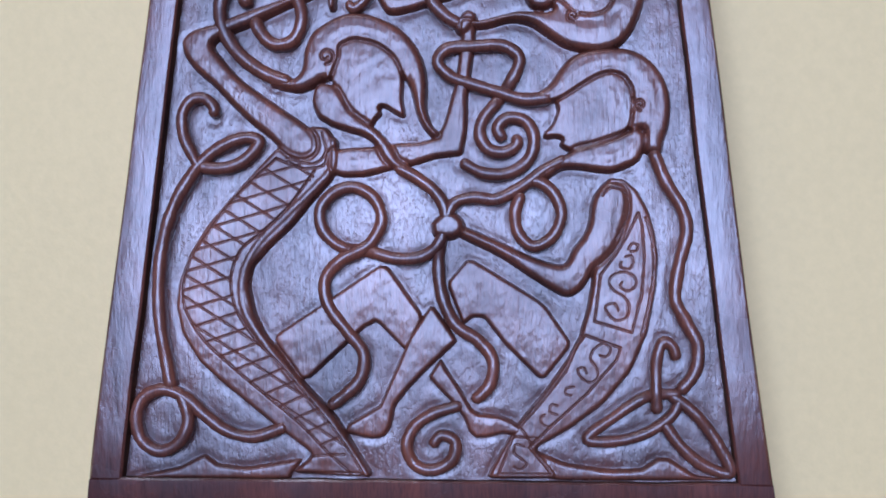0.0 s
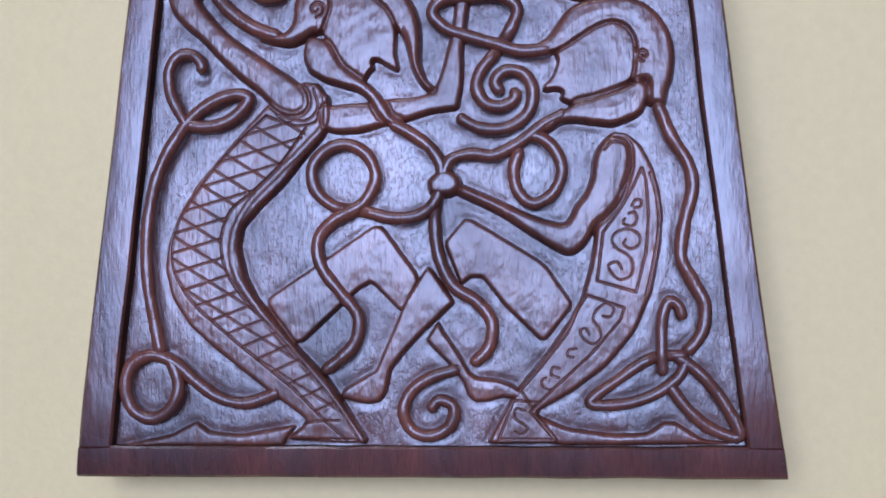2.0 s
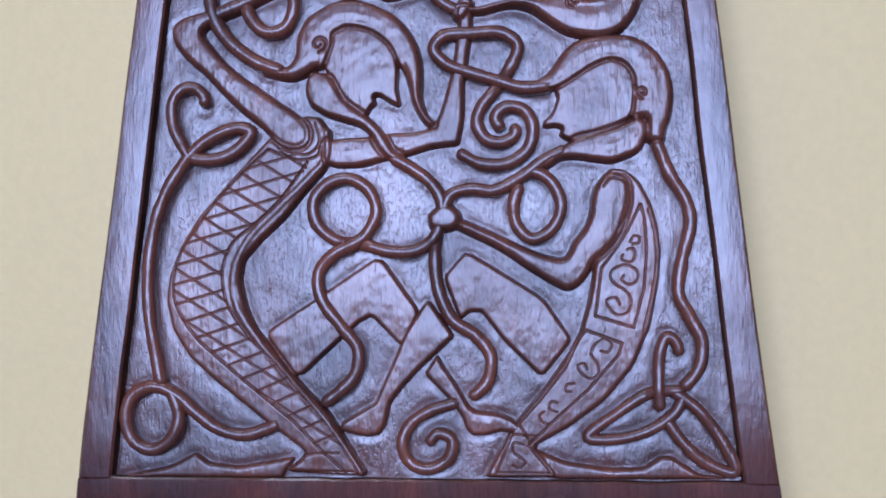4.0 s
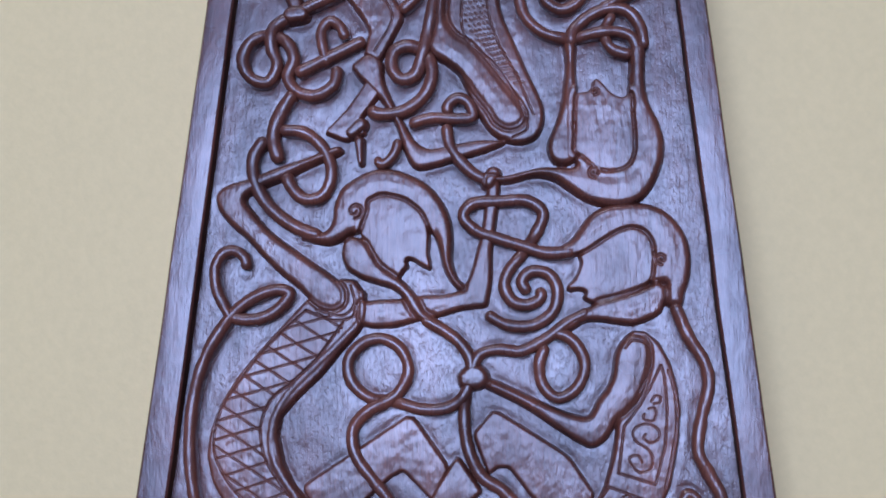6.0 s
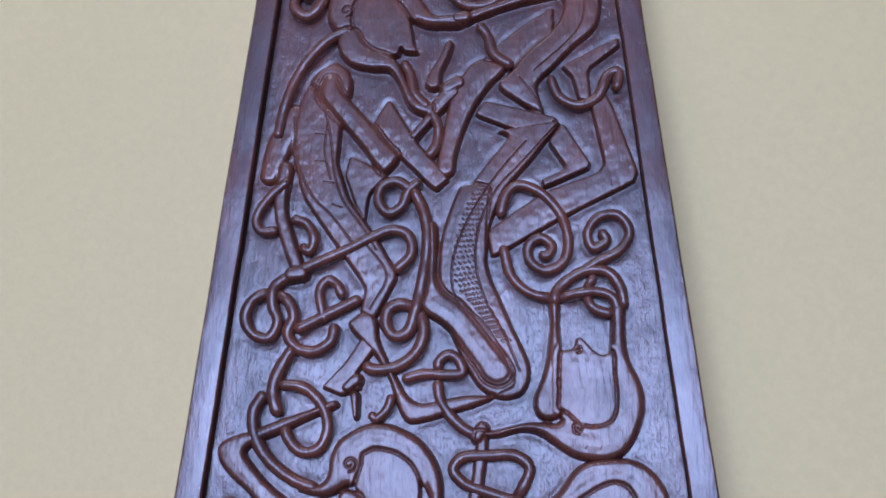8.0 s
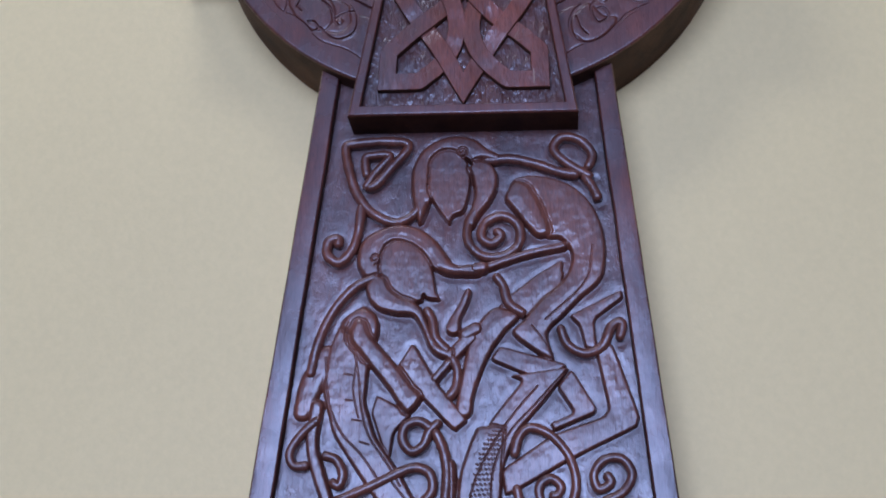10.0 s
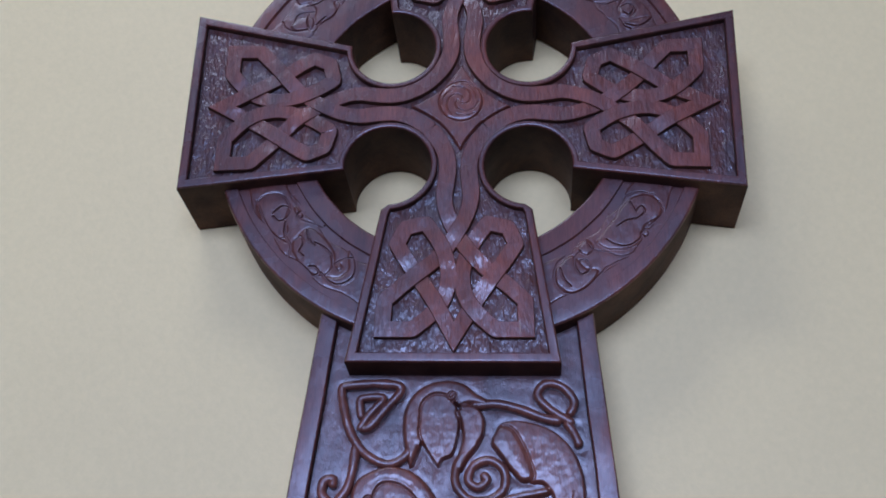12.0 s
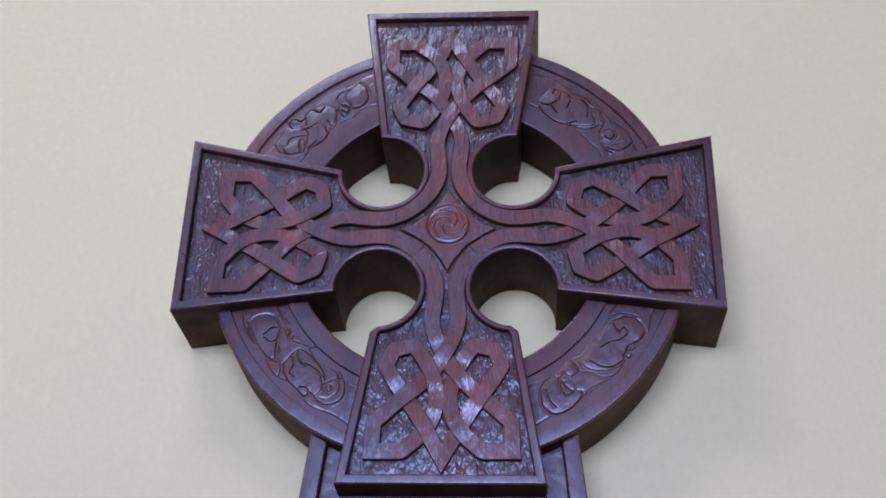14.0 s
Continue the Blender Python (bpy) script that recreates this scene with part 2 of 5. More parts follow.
# ---- the cross: sizes ----
FOOT = 1.5                       # height of its lower edge
HALF, TAPER, SHAFT_TOP = 0.1434, 0.1072, 2.06
GROUND = 0.007                   # depth of the carved panel under its border
HX, HZ = -0.0005, 2.186          # middle of the head
ARM, ARM_LOW, END, END_LOW = 0.1837, 0.1852, 0.0648, 0.0655
HOLE, HOLE_R, HOLE_Z = 0.0457, 0.0285, -0.0041      # round notches: offset, radius, and how much lower than the middle
HEAD_Y, RECESS = -0.0178, 0.0048
RING_Y, RING_BACK, RING_Z = -0.0076, 0.043, 2.1818
RING_IN, RING_OUT, RING_X, RING_SUNK = 0.1058, 0.1656, -0.0003, 0.0019
KNOT_X, KNOT_Z, KNOT_SCALE = 0.0005, -0.0033, (1.028, 1.0, 1.007, 1.0)   # set of the ribbons round the notches

cross = tagged(new("celtic_cross"), "carved dark mahogany celtic cross hanging on the cream wall", "celtic cross")
cross.location = (0, WALL_Y, FOOT)
bpy.context.view_layer.update()


def under_cross(name, mesh, material, parent=None, label="", smooth=False):
    ob = part(name, mesh, material, parent or cross, label, smooth)
    if not parent:
        ob.matrix_parent_inverse = cross.matrix_world.inverted()
    return ob


def half_width(z, side=-1):
    """Half the shaft's width; its right foot flares a little."""
    return HALF - TAPER * (z - FOOT) + (0.0018 * math.exp(-((z - FOOT) / 0.035) ** 1.5) if side > 0 else 0.0)


def trapezoid(z0, z1):
    rows = [z0 + (z1 - z0) * k / 24 for k in range(25)]
    return [(-half_width(z0), z0)] + [(half_width(z, 1), z) for z in rows] + [(-half_width(z1), z1)]


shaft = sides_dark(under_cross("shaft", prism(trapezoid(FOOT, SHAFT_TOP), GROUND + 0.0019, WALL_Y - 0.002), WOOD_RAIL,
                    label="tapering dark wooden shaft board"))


def rail(outline_fn, count, y_back, lean=0.0, fall=0.0):
    """A border rail with worn, slightly wavering edges. outline_fn(s) gives its outer and inner edge at 0 to 1 of its length.
    lean: how far its outer edge lies back; fall: how far its lower end does."""
    verts, quads = [], []
    for k in range(count + 1):
        s = k / count
        (xo, zo), (xi, zi) = outline_fn(s)
        wob = 0.00035 * noise.noise((xo * 40, zo * 22, 1.7)), 0.0005 * noise.noise((xi * 55, zi * 30, 9.1))
        out = Vector((xo - xi, zo - zi)).normalized()
        xo, zo, xi, zi = xo + out.x * wob[0], zo + out.y * wob[0], xi + out.x * wob[1], zi + out.y * wob[1]
        lift = 0.0003 * noise.noise((xo * 30, zo * 30, 4.0))
        for w, y in ((0, y_back), (0, 0.0011), (0.08, 0.0002 + lift), (0.5, -0.0001 + lift), (0.93, 0.0003 + lift), (1, 0.0012), (1.03, y_back)):
            drop = lean * (1 - w) + fall * max(0.0, 1 - (zi - FOOT - 0.0126) / 0.022) ** 2
            verts.append((xo + (xi - xo) * w, y + drop * (y < y_back), zo + (zi - zo) * w))
    for k in range(count):
        for j in range(6):
            a = k * 7 + j
            quads.append((a, a + 1, a + 8, a + 7))
    for a in (0, 7 * count):
        quads += [(a, a + 1, a + 5, a + 6), (a + 1, a + 2, a + 4, a + 5)]
    return grid_mesh("rail", verts, quads)


for side in (-1, 1):
    def edges(s, side=side):
        zo = zi = FOOT + 0.0126 + s * (SHAFT_TOP - FOOT - 0.0126)
        wide = 0.0137 - 0.0027 * s
        return (side * half_width(zo, side), zo), (side * (half_width(zi, side) - wide), zi)
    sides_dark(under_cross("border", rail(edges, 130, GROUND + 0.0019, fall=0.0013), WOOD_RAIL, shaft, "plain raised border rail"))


def low_edges(s):
    ends = [(-half_width(z, -1), half_width(z, 1)) for z in (FOOT, FOOT + 0.0126)]
    return [(a + (b - a) * s, z) for (a, b), z in zip(ends, (FOOT, FOOT + 0.0126))]


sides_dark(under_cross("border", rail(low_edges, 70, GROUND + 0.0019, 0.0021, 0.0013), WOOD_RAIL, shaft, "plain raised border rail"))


# ---- tendrils: round interlaced strands ----
def tube(path, s, radius, tops, base, sink, taper=1.0):
    """A strand with a round top and sides that go down into the ground; all in millimetres, base: the ground's depth in metres."""
    d, n = directions(path)
    ends = np.minimum(s, s[-1] - s)
    fall = np.sqrt(np.clip(1 - (1 - np.clip(ends / (taper * radius), 0, 1)) ** 2, 0.02, 1))
    verts, quads = [], []
    turn = np.linspace(0, np.pi, 9)
    for (x, z), (nx, nz), top, f in zip(path[:, :2], n, tops, fall):
        worn = 1 + 0.11 * noise.noise((x * 0.12, z * 0.12, 3.1)) + 0.08 * noise.noise((x * 0.4, z * 0.4, 8.2))
        r = radius * worn * (0.35 + 0.65 * f)
        top += 0.5 * noise.noise((x * 0.1, z * 0.1, 6.4)) - 0.2
        mid = top - radius
        ring = [(-r, -sink)] + [(-r * np.cos(a), mid + radius * (0.4 + 0.6 * f) * np.sin(a)) for a in turn] + [(r, -sink)]
        verts += [((x + nx * u) / 1000, base - h / 1000, FOOT + (z + nz * u) / 1000) for u, h in ring]
    m = 11
    for k in range(len(path) - 1):
        for j in range(m - 1):
            a = k * m + j
            quads.append((a, a + 1, a + m + 1, a + m))
    for k in (0, len(path) - 1):
        quads += [(k * m + j, k * m + j + 1, k * m + m - 2 - j, k * m + m - 1 - j) for j in range(m // 2)]
    return grid_mesh("strand", verts, quads)


STRANDS = []


def tendril(radius, points):
    path, s = curve(points, 0.9)
    STRANDS.append((radius, path, s))


def weave(strands, near=0.9):
    """Where strands cross, in turn one goes over and the next time under."""
    crossings = [[] for _ in strands]
    for i, (ri, p, s) in enumerate(strands):
        di = directions(p)[0]
        for j in range(i, len(strands)):
            rj, q, u = strands[j]
            if (p.min(0) > q.max(0)).any() or (q.min(0) > p.max(0)).any():
                continue
            dj = directions(q)[0]
            gap = np.hypot(p[:, None, 0] - q[None, :, 0], p[:, None, 1] - q[None, :, 1])
            turned = np.abs(di[:, None, 0] * dj[None, :, 1] - di[:, None, 1] * dj[None, :, 0]) > 0.4
            ok = (gap < near) & turned
            if i == j:
                ok &= (u[None, :] - s[:, None]) > 5 * ri
            ok &= (s[:, None] > 4) & (s[:, None] < s[-1] - 4) & (u[None, :] > 4) & (u[None, :] < u[-1] - 4)
            found = []
            for a, b in sorted(zip(*np.nonzero(ok)), key=lambda ab: gap[ab]):
                if all(abs(s[a] - s[c]) + abs(u[b] - u[e]) > 8 for c, e in found):
                    found.append((a, b))
            for a, b in found:
                mark = {"first": None, "pair": (i, s[a], j, u[b])}
                crossings[i].append((s[a], mark, 0))
                crossings[j].append((u[b], mark, 1))
    for i in range(len(strands)):
        over = True
        for at, mark, end in sorted(crossings[i], key=lambda c: c[0]):
            if mark["first"] is None:
                mark["first"] = over if end == 0 else not over
            over = not (mark["first"] if end == 0 else not mark["first"])
    return [[(at, mark["first"] if end == 0 else not mark["first"]) for at, mark, end in c] for c in crossings]


# ---- carved figures: sculpted height over the ground ----
STEP = 0.28
EDGES = []                       # feet of the figures on the panel's ground


class Carving:
    def __init__(self):
        self.shapes, self.cuts = [], []

    def slab(self, h, edge, points):
        self.shapes.append(("slab", h, edge, rounded(points)))

    def form(self, h, edge, points):
        """A rounded raised form with a flowing outline, undercut where it lies on others."""
        turn = curve([points[-2], points[-1], points[0], points[1]], 1.0)[0]
        c, d = (int(np.hypot(*(turn - q).T).argmin()) for q in (points[-1], points[0]))
        self.shapes.append(("form", h, edge, np.vstack([curve(points, 1.0)[0], turn[c + 1 : d]])))

    def inlay(self, h, edge, points):
        """A flat part let into what surrounds it, with a crisp step round it."""
        self.form(h, edge, points)
        self.shapes[-1] = ("inlay", *self.shapes[-1][1:])

    def ear(self, x, z, r, side):
        """A small raised disc with a spiral cut."""
        self.shapes.append(("limb", 6.9, 0, np.array([(x, z, r), (x + 0.01, z, r)])))
        self.cut(0.75, 0.9, [(x + side * r * f * math.cos(a), z + r * f * math.sin(a))
                             for f, a in ((0.86, -1.6), (0.84, -0.7), (0.8, 0.4), (0.72, 1.5), (0.62, 2.6), (0.5, 3.7), (0.36, 4.8), (0.2, 5.9))])

    def limb(self, h, points):
        self.shapes.append(("limb", h, 0, curve(points, 0.6)[0] if len(points) > 1 else np.array(points)))

    def cut(self, wide, deep, points):
        self.cuts.append((0.56 * wide, 1.4 * deep, curve(points, 0.3)[0]))

    def border(self, wide, deep, points):
        p = np.array(points, float)
        line = np.vstack([np.linspace(a, b, max(3, int(np.hypot(*(b - a)) / 0.3))) for a, b in zip(p[:-1], p[1:])])
        self.cuts.append((0.56 * wide, 1.4 * deep, line))

    def lattice(self, left, right):
        """Two families of straight cuts that cross on the band between two edges."""
        p = np.vstack([curve(left, 0.5)[0], curve(right, 0.5)[0][::-1]])
        q = np.roll(p, -1, 0)
        x = np.arange(p[:, 0].min(), p[:, 0].max(), 0.12)
        lines = [91.6 - 9.5 * k - 0.626 * x for k in range(-2, 13)]
        for k in range(-2, 17):
            at = 138.4 - 8.0 * k
            lines.append(at + np.interp(at, (40, 95), (0.45, 0.28)) * (x + 80))
        for z in lines:
            inside = np.zeros(len(x), bool)
            for (x0, z0), (x1, z1) in zip(p, q):
                if z0 != z1:
                    inside ^= ((z0 > z) != (z1 > z)) & (x < (x1 - x0) * (z - z0) / (z1 - z0) + x0)
            breaks = np.flatnonzero(np.diff(np.concatenate([[0], inside.astype(int), [0]])))
            for a, b in zip(breaks[::2], breaks[1::2]):
                if b - a > 12:
                    self.cuts.append((0.26, 0.75, np.stack([x, z], 1)[a:b]))

    def dots(self, count, across, left, right):
        """Rows of short slanted nicks."""
        a, b = curve(left, 0.3)[0], curve(right, 0.3)[0]
        for k in range(count):
            p, q = (c[int((k + 0.5) / count * (len(c) - 1))] for c in (a, b))
            for j in range(across):
                mid = p + (q - p) * (j + 0.3 + 0.4 * (k % 2)) / across
                self.cuts.append((0.24, 0.6, mid + np.outer(np.linspace(-0.6, 0.6, 5), (0.8, -0.6))))

    def build(self, name, label, base=GROUND, parent=None, dome=0.2, material=WOOD, flat=4.5, step=STEP):
        reach = [(p[:, :2].min(0) - (p[:, 2].max() if kind == "limb" else 0) - 2,
                  p[:, :2].max(0) + (p[:, 2].max() if kind == "limb" else 0) + 2) for kind, _, _, p in self.shapes]
        low, high = np.min([a for a, _ in reach], 0), np.max([b for _, b in reach], 0)
        gx, gz = np.arange(low[0], high[0], step), np.arange(low[1], high[1], step)
        height = np.full((len(gz), len(gx)), -1.6)
        for (kind, h, edge, p), (a, b) in zip(self.shapes, reach):
            i0, i1 = np.searchsorted(gx, (a[0], b[0]))
            k0, k1 = np.searchsorted(gz, (a[1], b[1]))
            X, Z = np.meshgrid(gx[i0:i1], gz[k0:k1])
            if kind == "limb":
                u, r_at = np.full(X.shape, 9.0), np.ones(X.shape)
                for x, z, r in p:
                    d = np.hypot(X - x, Z - z) / r
                    r_at = np.where(d < u, r, r_at)
                    u = np.minimum(u, d)
                mine = np.where(u < 1, h * np.clip(1 - u ** flat, 0, 1) ** 0.6, (1 - u) * r_at * 4)
            else:
                q = np.roll(p, -1, 0)
                inside, far = np.zeros(X.shape, bool), np.full(X.shape, 99.0)
                for (x0, z0), (x1, z1) in zip(p, q):
                    if z0 != z1:
                        inside ^= ((z0 > Z) != (z1 > Z)) & (X < (x1 - x0) * (Z - z0) / (z1 - z0) + x0)
                    t = np.clip(((X - x0) * (x1 - x0) + (Z - z0) * (z1 - z0)) / ((x1 - x0) ** 2 + (z1 - z0) ** 2 + 1e-9), 0, 1)
                    far = np.minimum(far, np.hypot(X - x0 - t * (x1 - x0), Z - z0 - t * (z1 - z0)))
                u = np.clip(far / edge, 0, 1)
                swell = 0.4 if kind == "form" else dome
                mine = np.where(inside, (h - swell) * np.sqrt(1 - (1 - u) ** 2) ** 0.8 + swell * np.clip(far / 7, 0, 1), -far * 4)
                view = height[k0:k1, i0:i1]
                if kind == "inlay":
                    view[:] = np.where(~inside & (far < 3.2) & (view > 0.5), np.maximum(view, h + 0.95), view)
                    view -= 0.6 * np.exp(-((far / 0.5) ** 2)) * (view > 0.6)
                    view[inside] = -1.6
                elif kind == "form":
                    view -= np.where(~inside & (view > 0.6), np.minimum(1.5, view - 0.6) * np.exp(-((far / 0.75) ** 2)), 0)
            view = height[k0:k1, i0:i1]
            np.maximum(view, mine, out=view)
        for _ in range(4):   # rubbed smooth
            height[1:-1] = 0.25 * (height[:-2] + height[2:]) + 0.5 * height[1:-1]
            height[:, 1:-1] = 0.25 * (height[:, :-2] + height[:, 2:]) + 0.5 * height[:, 1:-1]
        for wide, deep, p in self.cuts:
            i0, i1 = np.searchsorted(gx, (p[:, 0].min() - 3, p[:, 0].max() + 3))
            k0, k1 = np.searchsorted(gz, (p[:, 1].min() - 3, p[:, 1].max() + 3))
            X, Z = np.meshgrid(gx[i0:i1], gz[k0:k1])
            far = np.full(X.shape, 99.0)
            for x, z in p[:, :2]:
                far = np.minimum(far, (X - x) ** 2 + (Z - z) ** 2)
            height[k0:k1, i0:i1] -= deep * np.exp(-far / wide ** 2)
        height = np.maximum(height, -1.6)
        X, Z = np.meshgrid(gx, gz)
        waves = np.random.default_rng(7)
        for size, deep in ((14, 0.03), (9, 0.03), (5, 0.024), (3.2, 0.016), (2, 0.008)):
            for _ in range(4):
                way, shift = waves.uniform(0, np.pi), waves.uniform(0, 6.3)
                height += 0.5 * deep * np.sin((X * np.cos(way) + 0.6 * Z * np.sin(way)) * 6.283 / size + shift + 1.2 * np.sin(Z / size + shift))
        cell = np.maximum.reduce([height[:-1, :-1], height[1:, :-1], height[:-1, 1:], height[1:, 1:]]) > -1.0
        index = np.arange(height.size).reshape(height.shape)
        rows, cols = np.nonzero(cell)
        if base == GROUND:
            foot = cell & (height[:-1, :-1] < -0.1)
            EDGES.append(np.stack([X[:-1, :-1][foot], Z[:-1, :-1][foot]], 1))
        quads = np.stack([index[rows, cols], index[rows, cols + 1], index[rows + 1, cols + 1], index[rows + 1, cols]], 1)
        used, quads = np.unique(quads, return_inverse=True)
        verts = np.stack([X.ravel()[used] / 1000, base - height.ravel()[used] / 1000, FOOT + Z.ravel()[used] / 1000], 1)
        return under_cross(name, grid_mesh(name, verts, quads.reshape(-1, 4)), material, parent or shaft, label, True)


# ---- the ring behind the arms ----
def ring_segment(middle):
    verts, quads, count = [], [], 48
    soft_in = tuple((RING_IN + 0.0014 * (1 - math.cos(radians(a))), RING_Y + 0.0014 * (1 - math.sin(radians(a)))) for a in range(0, 91, 15))
    soft_out = tuple((RING_OUT - 0.002 * (1 - math.cos(radians(a))), RING_Y + 0.002 * (1 - math.sin(radians(a)))) for a in range(90, -1, -15))
    profile = ((RING_IN, RING_BACK), *soft_in, (0.1185, RING_Y), (0.1192, RING_Y + RING_SUNK),
               (0.1558, RING_Y + RING_SUNK), (0.1565, RING_Y), *soft_out, (RING_OUT, RING_BACK))
    m = len(profile)
    for k in range(count + 1):
        a = radians(middle - 38 + 76 * k / count)
        for r, y in profile:
            r += 0.0003 * noise.noise((a * 9, r * 60, 2.0))
            verts.append((RING_X + r * math.cos(a), y, RING_Z + r * math.sin(a)))
    for k in range(count):
        for j in range(m):
            a, b = k * m + j, k * m + (j + 1) % m
            quads.append((a, b, b + m, a + m))
    return grid_mesh("ring_segment", verts, quads)


SEGMENTS = {}
for key, middle in (("ll", 225), ("lr", 315), ("ur", 45), ("ul", 135)):
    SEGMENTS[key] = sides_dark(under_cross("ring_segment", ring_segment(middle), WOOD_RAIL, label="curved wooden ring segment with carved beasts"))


def ring_field(key):
    """Low uneven field of a ring segment, on which its beasts lie."""
    middle = {"ll": 225, "lr": 315, "ur": 45, "ul": 135}[key]
    outline = []
    for k in range(25):
        a = radians(middle - 23 + 46 * k / 24)
        outline.append((a, 0.1245 + 0.0012 * math.sin(k * 1.1 + middle)))
    for k in range(25):
        a = radians(middle + 23 - 46 * k / 24)
        outline.append((a, 0.151 - 0.0014 * math.sin(k * 0.9 + middle)))
    carving = Carving()
    carving.slab(0.9, 2.0, [(1000 * (RING_X + d * math.cos(a)), 1000 * (RING_Z - FOOT + d * math.sin(a))) for a, d in outline])
    return carving


# ---- the head: four flared arms ----
def notch(sx, sz):
    """Round notch between two arms, from the upright arm to the side arm."""
    upright = (0.0484 * sx, (0.0700 if sz > 0 else -0.0820), 0.0052)
    aside = (0.0740 * sx, (0.0435 if sz > 0 else -0.0527), 0.0052)
    pts = [upright]
    for i in range(1, 40):
        a = radians(-87 - 276 * i / 40)
        pts.append((sx * (HOLE + HOLE_R * math.cos(a)), HOLE_Z - sz * (-HOLE + HOLE_R * math.sin(a)), 0.0037))
    return pts + [aside]


# outline of the head, anticlockwise, with how wide the rim is at each point
RIM = 0.0062
OUT = [(END_LOW, -ARM_LOW, RIM), *notch(1, -1), (ARM, -0.0670, RIM), (ARM, 0.0680, RIM), *notch(1, 1)[::-1], (END, ARM, RIM),
       (-END, ARM, RIM), *notch(-1, 1), (-ARM, 0.0705, RIM), (-ARM, -0.0660, RIM), *notch(-1, -1)[::-1], (-END_LOW, -ARM_LOW, RIM)]


def inset(points, extra=0.0, share=1.0):
    res, n = [], len(points)
    for i, (x, z, w) in enumerate(points):
        (xa, za, _), (xb, zb, _) = points[i - 1], points[(i + 1) % n]
        d1, d2 = Vector((x - xa, z - za)), Vector((xb - x, zb - z))
        if d1.length < 1e-6 or d2.length < 1e-6:
            d1 = d2 = d1 if d1.length > d2.length else d2
        n1, n2 = Vector((-d1.y, d1.x)).normalized(), Vector((-d2.y, d2.x)).normalized()
        o = (n1 + n2) / max(0.35, 1 + n1.dot(n2)) * (w * share + extra)
        res.append((x + o.x, z + o.y))
    return res


def at_head(points):
    return [(HX + p[0], HZ + p[1]) for p in points]


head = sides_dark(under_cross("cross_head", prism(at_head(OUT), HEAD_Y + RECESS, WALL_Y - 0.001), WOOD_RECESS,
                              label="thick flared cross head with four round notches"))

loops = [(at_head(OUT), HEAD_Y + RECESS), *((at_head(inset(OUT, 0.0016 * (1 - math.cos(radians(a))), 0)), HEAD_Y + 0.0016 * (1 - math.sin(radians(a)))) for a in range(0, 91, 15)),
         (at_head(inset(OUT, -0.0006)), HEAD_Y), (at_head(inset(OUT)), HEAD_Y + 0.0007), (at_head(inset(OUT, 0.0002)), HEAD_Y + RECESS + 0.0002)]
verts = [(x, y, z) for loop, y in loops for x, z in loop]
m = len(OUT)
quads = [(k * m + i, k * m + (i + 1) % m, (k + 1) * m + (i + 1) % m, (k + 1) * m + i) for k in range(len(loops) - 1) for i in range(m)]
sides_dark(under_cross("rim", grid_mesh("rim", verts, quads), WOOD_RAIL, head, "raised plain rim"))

# interlaced ribbon of one arm: u across the arm, v outward, in millimetres; the last number is how far a corner is rounded off
HALF_KNOT = [(19.4, 19.4, 1), (16.9, 22.1, 1), (11.8, 28.9, 1), (7.8, 37.7, 1), (6.6, 47, 1), (7.6, 57.3, 1), (8.9, 66.4, 1), (7.6, 76, 1), (1.5, 91, 1), (-11.4, 110, 1), (-30.6, 125.5, 0.4),
             (-43.4, 137.5, 0.15), (-44, 156, 0), (-25.5, 156, 0.15), (-12, 144.5, 1), (-4.8, 132, 1), (-3.8, 116.7, 1), (-9.4, 99.8, 1), (-19.5, 85.8, 0.2),
             (-32.5, 89, 0.2), (-37.4, 100, 0.2), (-29.4, 113.2, 1), (-14.3, 134.4, 1), (0, 160.5, 0)]


def ribbon_path():
    """The middle line with both rails, mitred at the corners."""
    half = np.array(HALF_KNOT)
    p = np.vstack([half, (half * (-1, 1, 1))[::-1][1:]])
    out = [p[0, :2]]
    for i in range(1, len(p) - 1):
        a, b, c = p[i - 1, :2], p[i, :2], p[i + 1, :2]
        k = 0.5 * p[i, 2]
        if k == 0:
            out.append(b)
            continue
        s, e = b + (a - b) * k, b + (c - b) * k
        out += [(1 - t) ** 2 * s + 2 * t * (1 - t) * b + t * t * e for t in np.linspace(0, 1, 9 if k > 0.3 else 3)]
    out.append(p[-1, :2])
    q = [out[0]]
    for v in out[1:]:
        if np.hypot(*(v - q[-1])) > 0.05:
            q.append(v)
    q = np.array(q)
    d = np.diff(q, axis=0)
    d /= np.hypot(*d.T)[:, None]
    n = np.stack([-d[:, 1], d[:, 0]], 1)
    n = np.vstack([n[:1], n, n[-1:]])
    miter = (n[:-1] + n[1:]) / np.maximum(0.5, 1 + (n[:-1] * n[1:]).sum(1))[:, None]
    s = np.r_[0, np.cumsum(np.hypot(*np.diff(q, axis=0).T))]
    even = np.unique(np.r_[np.linspace(0, s[-1], int(s[-1] / 0.8)), s])
    mid = np.stack([np.interp(even, s, q[:, k]) for k in range(2)], 1)
    side = np.stack([np.interp(even, s, miter[:, k]) for k in range(2)], 1)
    return mid, side, even


